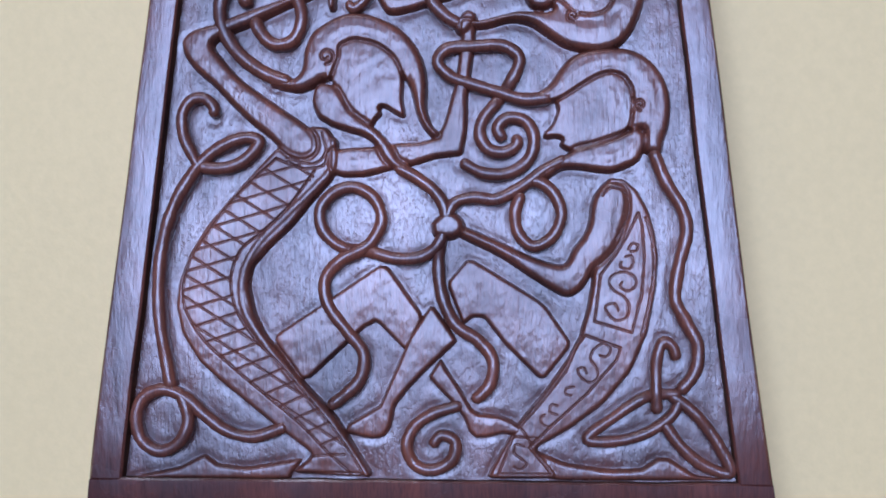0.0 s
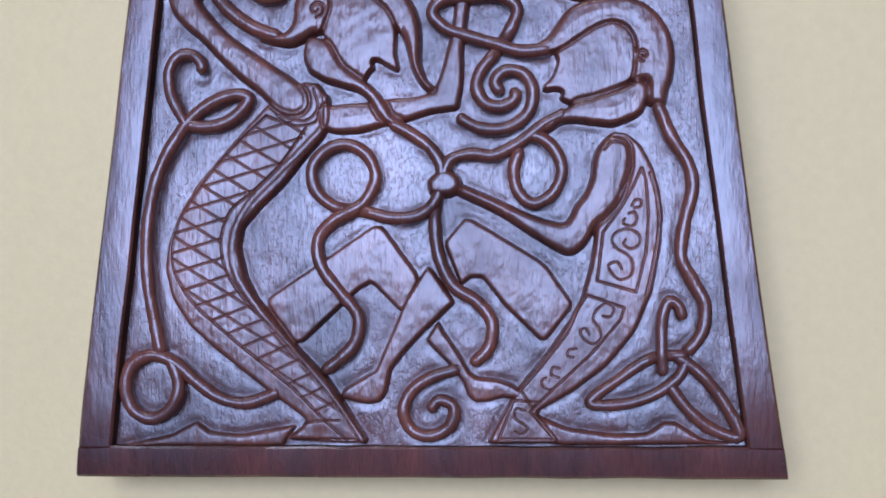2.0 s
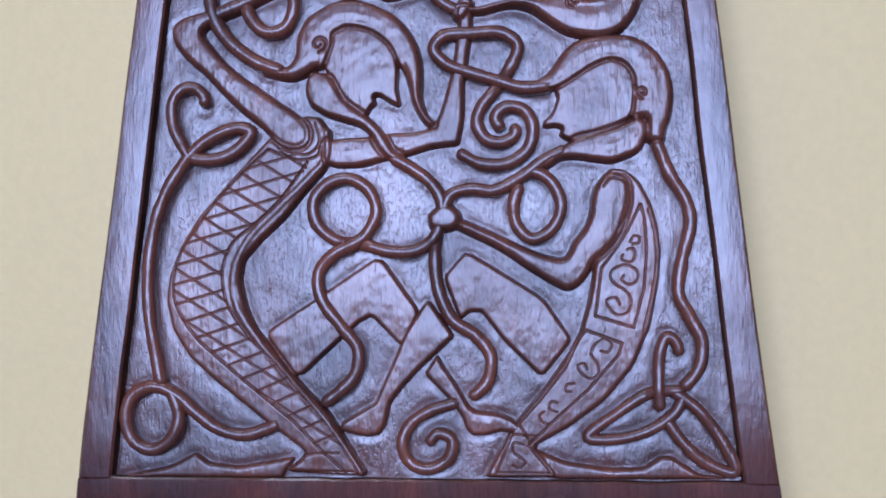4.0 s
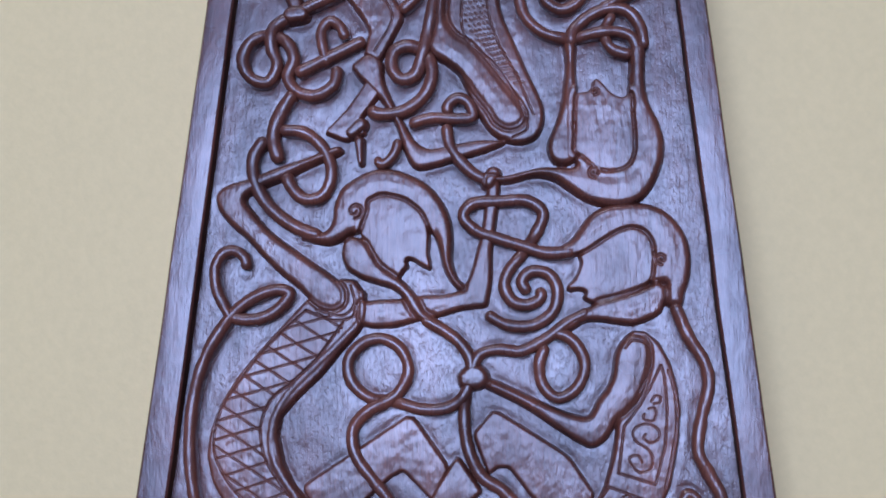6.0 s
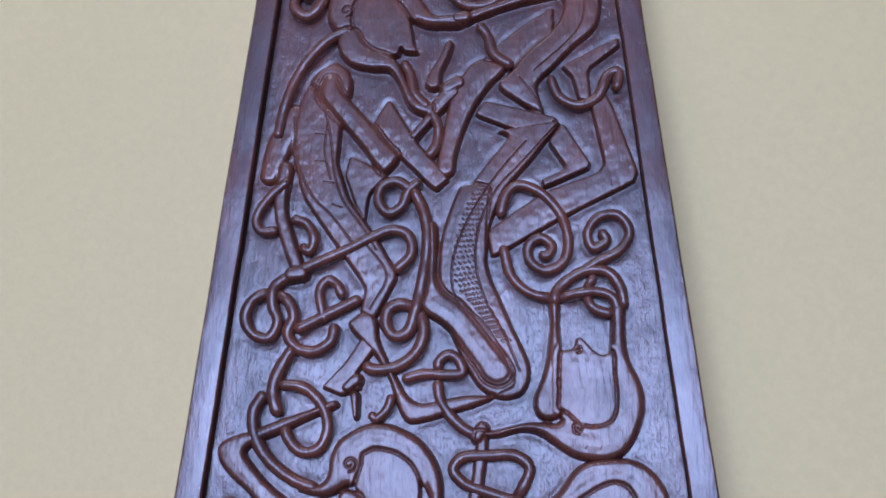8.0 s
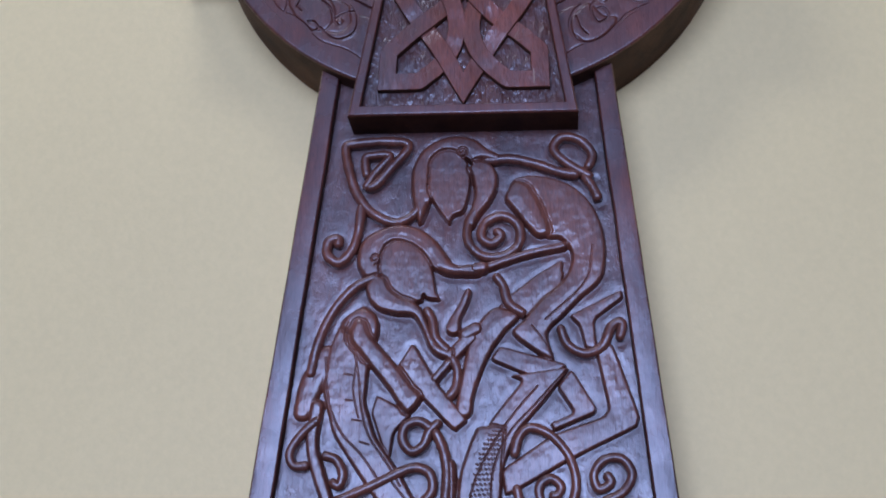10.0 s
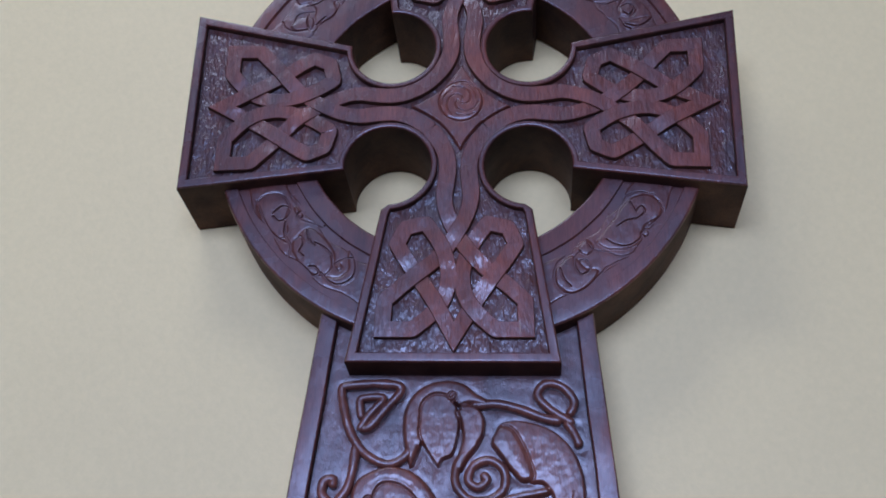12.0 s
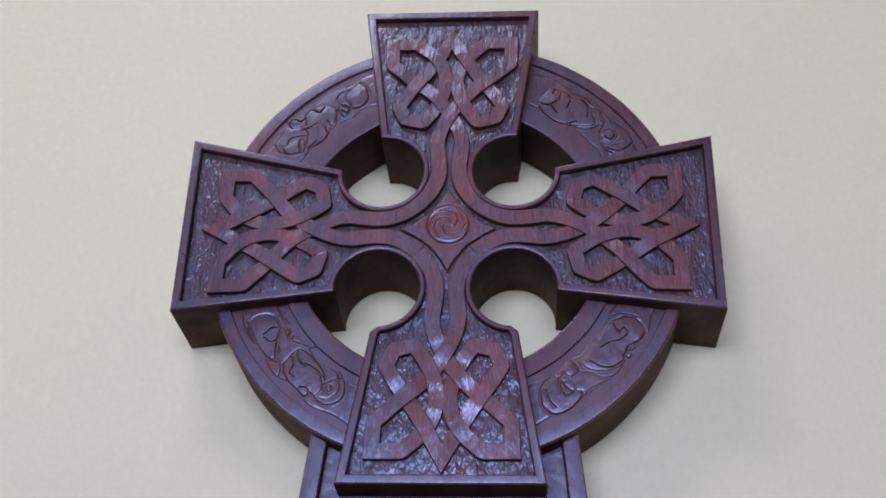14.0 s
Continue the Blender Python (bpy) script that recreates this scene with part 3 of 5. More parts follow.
def ribbon(turn):
    p, n, s = ribbon_path()
    marks = weave([(1.6, p, s)])[0]
    top = np.full(len(p), 3.9)
    for at, over in marks:
        g = np.exp(-np.clip(np.abs(s - at) - 5.0, 0, None) ** 2 / 45.0)
        top += g * (0.45 if over else -0.9)
    c, q = math.cos(turn), math.sin(turn)
    verts, quads = [], []
    stretch = KNOT_SCALE[round(turn / (math.pi / 2))]
    for (u, v), (nu_, nv_), h in zip(p, n, top):
        for e, k in ((-5.8, -0.4), (-5.75, h - 0.8), (-5.6, h - 0.3), (-5.3, h - 0.02), (0, h + 0.05), (5.3, h - 0.02), (5.6, h - 0.3), (5.75, h - 0.8), (5.8, -0.4)):
            e *= np.interp(v, (60, 75), (1.0, 0.9))   # narrower out in the knot
            x, z = u + nu_ * e, -(v + nv_ * e) * stretch
            if k > 0:
                k += 0.32 * noise.noise((x * 0.075 + 5 * turn, z * 0.075, 2.2)) + 0.1 * noise.noise((x * 0.25, z * 0.25 + turn, 7.7))
            verts.append((HX + KNOT_X + (x * c - z * q) / 1000, HEAD_Y + RECESS - k / 1000, HZ + KNOT_Z + (x * q + z * c) / 1000))
    for k in range(len(p) - 1):
        for j in range(8):
            a = k * 9 + j
            quads.append((a, a + 1, a + 10, a + 9))
    return grid_mesh("knot_ribbon", verts, quads)


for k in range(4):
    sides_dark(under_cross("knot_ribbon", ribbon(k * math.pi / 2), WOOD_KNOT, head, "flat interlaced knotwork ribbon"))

# middle of the head: a four-pointed field with a spiral roundel cut into it
MX, MZ = HX * 1000 + 1.0, (HZ - FOOT) * 1000 - 1.0
quarter = [(0, 33.5), (1.3, 30.6), (4.8, 24.4), (8.8, 18.6), (13.2, 13.2), (18.6, 8.8), (24.4, 4.8), (30.6, 1.3)]
star = []
for k in range(4):
    for u, v in quarter:
        star.append((MX + (u, v, -u, -v)[k], MZ - 3.3 + (v, -u, -v, u)[k]))
boss = Carving()
boss.slab(3.0, 0.8, star)
boss.limb(4.0, [(MX, MZ, 16), (MX + 0.01, MZ, 16)])
boss.cut(0.75, 0.9, [(MX + 14.6 * math.cos(a * 0.35), MZ + 15.4 * math.sin(a * 0.35)) for a in range(19)])
for k in range(3):
    boss.cut(0.7, 0.8, [(MX + (12.2 - 1.7 * j) * math.cos(k * 2.094 - j * 0.55), MZ + (12.2 - 1.7 * j) * math.sin(k * 2.094 - j * 0.55)) for j in range(7)])
    boss.cut(0.6, 0.6, [(MX + (13 - 0.7 * j) * math.cos(k * 2.094 + 1.3 - j * 0.28), MZ + (13 - 0.7 * j) * math.sin(k * 2.094 + 1.3 - j * 0.28)) for j in range(5)])
boss.build("boss", "flat four-pointed middle with a cut triple spiral", HEAD_Y + RECESS, head, material=WOOD_KNOT, step=0.3, flat=14.0)

# a fresh scratch in the lowest ribbon
scratch_wood = wood("bare_wood", (0.55, 0.38, 0.27), (0.4, 0.25, 0.17), 0.6, 0.0001, coat=0.0)
under_cross("scratch", prism([(0.0398, 2.0283), (0.0402, 2.0283), (0.0406, 2.0223), (0.0403, 2.018), (0.04, 2.0223)], HEAD_Y + 0.0004, HEAD_Y + 0.002), scratch_wood, head, "pale fresh scratch")

# ---- relief on the shaft ----

fig = Carving()  # kneeling figure
fig.slab(5.0, 2.0, [(-63.9, 153.9), (-73.5, 143.5), (-84.3, 131.8), (-94, 120.2), (-101.2, 108.5), (-105.7, 96.7), (-106.9, 85), (-104, 73.2), (-96.3, 61.4), (-85.5, 52), (-73.6, 42.7), (-61.7, 33.4), (-51, 26), (-47.5, 22.8), (-56.2, 15), (-21.3, 13.7), (-28.8, 26.1), (-38.1, 40.3), (-49.9, 51.9), (-59.4, 63.6), (-67.6, 73), (-72.4, 82.4), (-75, 94.1), (-73.6, 102.3), (-66.5, 110.5), (-56.8, 119.7), (-47.3, 131.3), (-40.6, 138.7), (-37.7, 144.1), (-37.7, 155.8), (-42.4, 162.2), (-49.5, 163)])
fig.limb(5.3, [(-39.4, 155.7, 1.8), (-39.5, 145.1, 2.1), (-47.1, 136, 2.1), (-59, 124.4, 2.1), (-72.2, 110.5, 2.1), (-77.6, 98.8, 2.1), (-77, 84.8, 2.1), (-68.6, 70.7, 2.1), (-54.4, 53.2, 2.1), (-38, 34.7, 2.1), (-24, 15.3, 1.8)])
fig.limb(6.4, [(-44.9, 228.3, 3.1), (-40.8, 231.9, 3.6)])
fig.limb(6.2, [(-41.3, 224.3, 2.6), (-40.6, 214.6, 1.6)])
fig.limb(6.4, [(16, 205.1, 3.6), (18.5, 208.7, 3.8)])
fig.slab(4.0, 1.2, [(-65.3, 72.2), (-45.1, 85.6), (-17.2, 104.4), (-0.1, 80.7), (-7.6, 66.1), (-20.4, 79.2), (-25.8, 76.3), (-50.9, 52.9)])
fig.form(5.7, 2.8, [(-50.4, 222.6), (-48.4, 220), (-62.1, 213.7), (-75.8, 207.1), (-88.4, 202), (-92.3, 198.5), (-88.1, 192.1), (-80.4, 183.8), (-70.2, 176.2), (-60.1, 169.2), (-50.1, 162), (-46.5, 157), (-46.7, 151.4), (-51.1, 148.4), (-57.3, 149.4), (-62.3, 152.9), (-67.4, 157.9), (-75, 163.8), (-83.9, 172.1), (-91.7, 180.4), (-100.2, 187.8), (-105.4, 194.9), (-106.3, 200.7), (-102.4, 204.9), (-91, 208.6), (-78.5, 213.4), (-63.4, 218.3)])
fig.form(4.7, 2.0, [(-39.7, 152.2), (-32.8, 153.4), (-23, 153.8), (-13.2, 155.2), (-3.4, 155.7), (3.4, 157.3), (6.3, 160.5), (8.8, 166.6), (10.7, 174), (12.4, 180.1), (13.6, 186.2), (14.3, 193.6), (15.2, 201.1), (16, 207.2), (20.9, 206.4), (21.4, 199.7), (20.6, 192.3), (19.2, 182.5), (18.2, 175.1), (18, 162.9), (17, 155.1), (15.6, 150.2), (11.2, 149.3), (4, 148.3), (-5.8, 145.4), (-15.5, 143.5), (-25.3, 141.1), (-35.1, 140.9), (-39.1, 142.1)])
fig.form(6.4, 3.2, [(-67.8, 183.4), (-61.5, 183), (-56.5, 184.2), (-53.6, 187.9), (-52.7, 195.4), (-49.6, 202.9), (-43.2, 208), (-34.5, 211.7), (-25.8, 211.6), (-17.1, 208.4), (-9.2, 203.3), (-3, 195.1), (0.2, 186.2), (0.8, 177.5), (0.6, 170.2), (3, 162.8), (6.4, 158.6), (4.5, 156.9), (0.4, 160.1), (-3.3, 166.3), (-5.3, 173.9), (-7.1, 180.1), (-9.8, 185), (-12.3, 189.5), (-15.8, 193.2), (-20.5, 196.3), (-25.7, 198.1), (-31.1, 198.6), (-35.3, 197.2), (-36, 192.2), (-37.9, 187.8), (-40.9, 183.3), (-44.8, 181.9), (-49, 179.2), (-53.9, 177.5), (-60.2, 178.3), (-67.2, 180.4)])
fig.inlay(5.3, 0.9, [(-36.7, 197.4), (-31.3, 199.8), (-25.8, 199.2), (-19.8, 197.2), (-14.4, 193.1), (-11.4, 188.9), (-9.6, 182.7), (-9.8, 174.1), (-9, 166.4), (-12.7, 167.7), (-17.6, 170.7), (-19.6, 170.4), (-18.8, 168), (-21, 165.5), (-23, 162.6), (-25.9, 163.8), (-29.9, 166.6), (-33.4, 170), (-36.7, 174.3), (-38.9, 178.5), (-40.5, 182.5), (-39.1, 187.4), (-37.4, 192.4)])
fig.form(6.1, 2.0, [(-49, 174.3), (-47.8, 179), (-44.6, 181.2), (-40.4, 180.6), (-37.1, 177.9), (-34.8, 173.7), (-31.6, 169), (-26.1, 164.7), (-21.2, 161.5), (-17.2, 157.6), (-13.3, 151.9), (-11, 147.8), (-6.9, 145.3), (-8.8, 141.9), (-13.7, 144.1), (-17.6, 148), (-20.8, 153.4), (-25.3, 157.6), (-32.7, 160.1), (-39.6, 162.4), (-46.1, 166.3)])
fig.slab(4.4, 1.4, [(6.9, 63.4), (9.9, 58.3), (15.4, 50.3), (19.9, 42.3), (22.8, 40.5), (30.8, 39.8), (36.5, 38), (40.6, 35), (42.6, 31.4), (38.7, 31.4), (33, 32.3), (27.3, 30.7), (21.6, 30.3), (18.9, 32.8), (16.7, 38.5), (11.4, 45.3), (4.6, 52.2), (1.6, 55.6)])
fig.ear(-42.4, 192.3, 4, 1)
fig.slab(3.0, 1.8, [(-118.8, 14.1), (-104.4, 17.1), (-93.7, 22.7), (-87.7, 18.6), (-75.8, 17.2), (-51.1, 21.4), (-55.8, 15), (-56.9, 12.4), (-127.1, 11.9)])
fig.cut(.55, 1.0, [(-63.8, 148.5), (-74.7, 138.7), (-85.5, 127.2), (-94, 115.5), (-100, 106.1), (-102.9, 96.7), (-103, 87.3), (-100.4, 80.2), (-93.9, 70.8), (-80.7, 59), (-66.4, 47.3), (-52.2, 35.8), (-40.5, 24.2), (-30.6, 15.4)])
fig.cut(.55, 1.0, [(-41.7, 151.1), (-43, 145.8), (-50.8, 144), (-58, 146.1), (-63.8, 148.5)])
fig.cut(.55, 1.0, [(-47.3, 143), (-58.1, 128), (-68.8, 117.5), (-78.4, 109.4), (-82.5, 98.8), (-82, 89.5), (-79.5, 82.4), (-71.2, 70.7), (-59.3, 58.9), (-45.2, 42.7), (-33.4, 27.7), (-25.9, 16.2)])
fig.cut(.5, .9, [(-55.7, 15.4), (-47.5, 21.9), (-33.5, 23.1)])
fig.cut(.5, .9, [(-54.1, 15.5), (-26.4, 15.4)])
fig.cut(.5, .9, [(-59.3, 148.9), (-47, 146.3), (-42.4, 151.3), (-44.1, 159.4)])
fig.lattice([(-63.8, 148.5), (-74.7, 138.7), (-85.5, 127.2), (-94, 115.5), (-100, 106.1), (-102.9, 96.7), (-103, 87.3), (-100.4, 80.2), (-93.9, 70.8), (-80.7, 59), (-66.4, 47.3), (-52.2, 35.8), (-40.5, 24.2)],
            [(-43.7, 144.2), (-50.8, 137.2), (-58.1, 128), (-68.8, 117.5), (-78.4, 109.4), (-82.5, 98.8), (-82, 89.5), (-79.5, 82.4), (-71.2, 70.7), (-59.3, 58.9), (-45.2, 42.7), (-33.4, 27.7), (-28.7, 19.6)])
fig.build("kneeling_figure", "low relief kneeling figure with cross-hatched torso")

fig = Carving()  # bearded figure
fig.slab(4.6, 1.8, [(78.4, 139.6), (84.1, 139.1), (89.7, 134.4), (94.2, 125.9), (96.8, 116.7), (98.1, 106.3), (97.2, 92.6), (93.5, 74.4), (86.5, 58.4), (75, 44.8), (61.3, 34.6), (46.4, 26.2), (56.5, 13.9), (25.9, 13.4), (31.9, 24.7), (40.3, 37.9), (50.5, 49.9), (59.8, 63.1), (64.9, 72.3), (68.2, 83.7), (70.4, 95.2), (71.3, 111.3), (70.7, 122.8), (71.9, 130.8), (74.3, 136.5)])
fig.cut(.5, .8, [(93, 122.4), (95.4, 113.2), (96.2, 101.7), (94.2, 88.1), (90.8, 73.2)])
fig.slab(4.2, 1.2, [(9.3, 95.2), (18.7, 106.2), (50.4, 86.6), (62.1, 69.5), (49.6, 53.9), (33.7, 69.6), (25, 80.8), (20.4, 80.8), (16.2, 77.6)])
fig.slab(3.0, 1.8, [(46.4, 25.4), (58.8, 20.2), (76.9, 17.6), (90.5, 18.1), (96.9, 22.6), (101.8, 22.6), (112.9, 15.4), (127.3, 13.7), (50.8, 12.8)])
fig.form(6.4, 3.2, [(34.3, 176.8), (40.3, 175.5), (47.5, 176.6), (52.3, 179.5), (55.9, 184.4), (59.6, 189.2), (64.4, 192.8), (71.6, 194.7), (78.7, 195.3), (85.9, 194.8), (93, 191.8), (98.6, 186.4), (102.5, 179.1), (104, 170.6), (103.2, 162.2), (101, 155), (99.7, 149.8), (96.7, 149.3), (92.9, 150.3), (92, 155.5), (92.1, 159.4), (88.3, 158.7), (86, 162.3), (87, 169.5), (85.9, 176.8), (83.3, 180.9), (78.6, 183.2), (72.7, 182.3), (66.7, 178.9), (61.4, 175.6), (57.1, 173.2), (49.9, 171.5), (42.7, 171.3), (35.5, 173.1)])
fig.inlay(5.3, 0.9, [(55.6, 172.3), (60.7, 175.2), (67.9, 180), (73.4, 182.9), (79.2, 184.3), (84.8, 181.8), (87.6, 176.9), (88, 169.6), (86.7, 161.2), (83.6, 158.1), (76, 154.7), (68.9, 152.1), (62.9, 150.9), (58.6, 152.4), (57, 154.1), (58.4, 155.6), (56.5, 156.8), (50.5, 157), (50.8, 159.2), (53.9, 162.6), (56.3, 168.4)])
fig.form(6.1, 2.2, [(92.6, 158.7), (89.3, 160.6), (85.5, 159), (78.4, 156.1), (70, 153.5), (64.1, 152.1), (59.3, 149.5), (52.2, 145.9), (47.4, 143), (43.8, 140.4), (46.9, 137.9), (52.1, 139.4), (58.1, 143), (64, 143.4), (71.1, 142.4), (78.2, 141.7), (84.1, 143.4), (88.2, 145.3), (91, 147.7), (93, 152.7)])
fig.form(5.7, 2.8, [(16.2, 119.5), (23.4, 116.6), (33, 112.3), (42.5, 107.6), (52, 104.1), (58.6, 103.1), (60.7, 105.5), (62.6, 109.8), (66.9, 115.3), (69.3, 121.7), (70.1, 128.4), (72, 133.1), (75.4, 136.7), (82.4, 136.9), (85.2, 133.6), (85.9, 126.5), (83.9, 118.1), (80.3, 109.8), (75.5, 104.6), (71.3, 101.1), (68.9, 96.3), (65.1, 91.6), (60.1, 89.4), (54.3, 91.8), (44.8, 97.6), (33, 105.6), (21, 111.6), (13.3, 115.4)])
fig.form(6.6, 2.8, [(5.4, 123.7), (9, 126.2), (13.8, 124.5), (16.7, 121.1), (16.7, 117.3), (13.4, 114.2), (7.8, 113.7), (3.7, 115.3), (2.5, 120.1)])
fig.slab(4.7, 1.5, [(2.9, 86.6), (14.1, 70.9), (8.1, 65.2), (0.7, 58.4), (-6.9, 50.4), (-12.3, 43.6), (-14.2, 34.4), (-16.9, 30.5), (-22, 29.6), (-33.2, 31.9), (-32.7, 35.6), (-24.3, 40.6), (-18.8, 43.6), (-16, 50.4), (-11.8, 59.6), (-6.6, 72.2)])
fig.ear(90.8, 170, 2.8, -1)
fig.border(.5, .95, [(90, 124.4), (91.4, 119.1), (92.2, 106.4), (91.1, 90.4), (86.8, 74.4), (71.4, 79), (73.9, 98.5), (80.3, 107), (84.9, 114.5), (89.7, 124.4)])
fig.border(.5, .95, [(67.4, 73.3), (82.1, 68), (80.3, 63), (68.3, 49.3), (54.5, 36.8), (45.3, 27.7), (40.2, 35.2), (48.8, 44.9), (59.2, 58), (63.9, 68.8), (67.4, 73.3)])
fig.cut(.42, .7, [(85.6, 109.2), (87.2, 111.5), (89.5, 111), (89, 108.7), (86.7, 108.3)])
fig.cut(.42, .7, [(82.6, 103.8), (82.1, 102), (85.9, 101), (87.6, 103.7), (86.7, 106.4), (84.4, 106.1)])
fig.cut(.42, .7, [(82.9, 95.4), (82, 93.6), (85.2, 91.8), (88.4, 93.8), (88.2, 97.3), (83.7, 99.7), (78.5, 97.8), (77.5, 95.1), (79, 92.3), (83.6, 89.3), (85.7, 85.8), (85, 81.2), (80.5, 79.4), (76.7, 82.5), (76, 85.4), (79.6, 86.4), (81.2, 83.6)])
fig.cut(.42, .7, [(73.4, 64.9), (76.2, 64.4), (77.8, 67.6), (75.4, 69.9), (71.3, 67.6), (69.6, 63.5), (71.8, 59.8), (72.4, 55.8), (69.5, 53.7), (65.6, 55.8), (64.3, 59), (66.6, 59.8), (67.9, 57.4)])
fig.cut(.42, .7, [(62.6, 51.7), (59.7, 51.2), (59.2, 48.9), (61.5, 48.3)])
fig.cut(.42, .7, [(55.7, 43.9), (53.4, 44.4), (52.7, 41.4), (55.6, 40.2)])
fig.cut(.42, .7, [(50.4, 40.2), (48.8, 38.9), (49.5, 36.2), (52.2, 35.2)])
fig.cut(.42, .7, [(41.8, 27), (38.3, 27.8), (37.8, 24.3), (40.6, 22), (42.9, 19.8), (40.1, 17.5), (37.8, 18.6)])
fig.border(.5, .9, [(37.3, 31.2), (47.1, 30.4), (44.1, 26.6), (52, 17.5), (53.1, 15.7), (31.4, 15.6), (37.3, 31.2)])
fig.cut(.55, .9, [(74.9, 131.9), (78.3, 135.3), (84.7, 132.9), (86.2, 124.8), (80.5, 113.4)])
fig.build("bearded_figure", "low relief seated figure with scroll-cut tunic")

fig = Carving()  # inverted figure
fig.slab(4.6, 1.5, [(58.7, 360.3), (44.4, 340.8), (29.4, 323.6), (22.5, 306.5), (20.9, 287.4), (25.2, 270.1), (0.3, 271), (-0.9, 287.8), (3.3, 308.9), (15.9, 331.8), (32, 352), (25, 355.1)])
fig.form(4.9, 2.0, [(22.5, 324.8), (21.1, 308.2), (20.8, 291.7), (23.1, 280.8), (28.3, 268.5), (33.3, 256.4), (38.4, 245.7), (41.1, 237.7), (40.6, 229.9), (36.9, 224.2), (30.5, 222.2), (24.2, 223.3), (17.8, 227.1), (13.4, 232.9), (7.5, 244.9), (0.9, 259.2), (-2.8, 271.9), (-2.8, 286.9), (-0.8, 303.3), (2.9, 315.6), (7.4, 326.6)])
fig.form(5.8, 3.2, [(-8.2, 311.5), (-3.6, 308.6), (-2.3, 294.8), (-2.5, 281.2), (1, 274.1), (8.8, 268.2), (16.6, 259), (24.8, 248.2), (30.9, 240.1), (33.2, 234.6), (30.6, 229.9), (25.5, 228.4), (19.6, 231.1), (16, 236.7), (10.9, 243.4), (4.4, 252.8), (-2.1, 258.8), (-8.9, 263.5), (-11.1, 267.9), (-9.3, 274.6), (-8, 286.8), (-8.4, 300.5)])
fig.form(5.0, 2.2, [(-45.8, 260.2), (-38.5, 265.1), (-32.1, 262.3), (-30.4, 252.3), (-26.6, 242.9), (-21.3, 233), (-16.3, 224.5), (-10.3, 221), (1, 222.9), (12.6, 224.5), (24.2, 223.3), (16.5, 219.3), (3.6, 215.5), (-6.7, 212.5), (-15.7, 211.4), (-19.3, 215.1), (-22.5, 223), (-25.7, 232.3), (-31.1, 241.6), (-36.7, 248.1), (-42.5, 253.6)])
fig.form(6.1, 2.6, [(50.2, 268.6), (55.1, 268.5), (55.2, 258.4), (55.8, 247.8), (54.9, 237.3), (54, 229.5), (54.7, 223), (55.6, 217.8), (54.1, 213.9), (49.5, 212.2), (45, 213.5), (42.5, 217.9), (42.5, 223.1), (45.2, 229.6), (47.8, 237.4), (49.5, 247.9), (50.6, 258.5)])
fig.form(6.4, 3.2, [(18, 207.9), (24.1, 208.3), (30.5, 209.8), (39.4, 211.8), (47, 211.7), (54, 211.8), (55.4, 215.4), (58.1, 216.4), (60.1, 213.3), (64.6, 210.7), (72.1, 209.5), (77.1, 211.8), (79.5, 217.4), (79.7, 223.8), (78.8, 231.6), (78.3, 239.5), (78.2, 247.3), (78.7, 257.8), (79.4, 266.8), (85.5, 266.7), (85.8, 257.7), (86, 247.2), (87.8, 239.3), (91.4, 231.4), (93.4, 223.6), (93.2, 215.9), (91, 208.3), (87.1, 200.7), (81.8, 195.6), (74.3, 193.4), (66.8, 193.8), (59.3, 195.9), (51.9, 200.8), (44.4, 205.8), (36.8, 207.1), (25.4, 204.5), (19, 204.5)])
fig.inlay(5.3, 0.9, [(53.6, 218.7), (54.3, 227), (54.4, 236.1), (55.8, 244.8), (60.1, 245.7), (62, 247.8), (62.5, 250.4), (64.3, 251.5), (67.8, 248.5), (70.8, 245), (75.3, 242.8), (79.4, 244.3), (80.2, 234.4), (80.9, 222.7), (80.3, 216.2), (77.2, 210.9), (69.6, 208.9), (63.4, 210.6), (58.6, 214.7)])
fig.ear(63, 208.6, 3.3, -1)
fig.ear(63.4, 245.2, 2, 1)
fig.cut(.5, .9, [(40.3, 348.8), (24.8, 330.1), (11.1, 307.3), (4.5, 287.6), (6.3, 270.9), (19.3, 258.4), (31.1, 238.1), (33.6, 228.9), (27.1, 224.9)])
fig.cut(.5, .9, [(54.4, 355.9), (38.8, 338.6), (24.8, 322.9), (17, 304.3), (16, 286.1), (20.6, 269.3), (29.8, 251.5), (36.3, 235.4)])
fig.dots(32, 5, [(18.2, 328.1), (10.4, 314.4), (6.2, 300.3), (4.3, 286.3), (6.2, 277.3), (15.3, 265.4), (23.3, 254.4), (28.6, 248.1)],
         [(24.8, 327.9), (19.8, 314.2), (17, 300.1), (15.9, 286.1), (18, 274.9), (23.9, 263.9), (29.7, 253.5), (32.8, 249.1)])
fig.build("inverted_figure", "low relief upside-down figure with dotted torso")

fig = Carving()  # crouching figure
fig.slab(4.2, 2.0, [(-67.2, 388.1), (-73.9, 371.3), (-76.7, 347.3), (-70.4, 323.4), (-58.4, 305.8), (-41, 281.3), (-38.1, 275.7), (-40.5, 264.6), (-32.7, 260.3), (-21.2, 282.5), (-32.6, 302.4), (-46.3, 321.5), (-52.6, 340.7), (-51.2, 360.1), (-46, 379.7), (-48.3, 390.7), (-55.8, 395.5)])
fig.slab(5.0, 1.5, [(-27.6, 374.6), (-38.7, 355.8), (-28.6, 349.1), (-4.1, 323.8), (3.5, 330.6), (-13, 350.1)])
fig.limb(5.6, [(-14.9, 353.2, 2.6), (-4.6, 365.5, 2.9), (5.5, 375.6, 2.6)])
fig.limb(6.3, [(1.3, 377.6, 4.1), (6.9, 380.8, 4.4)])
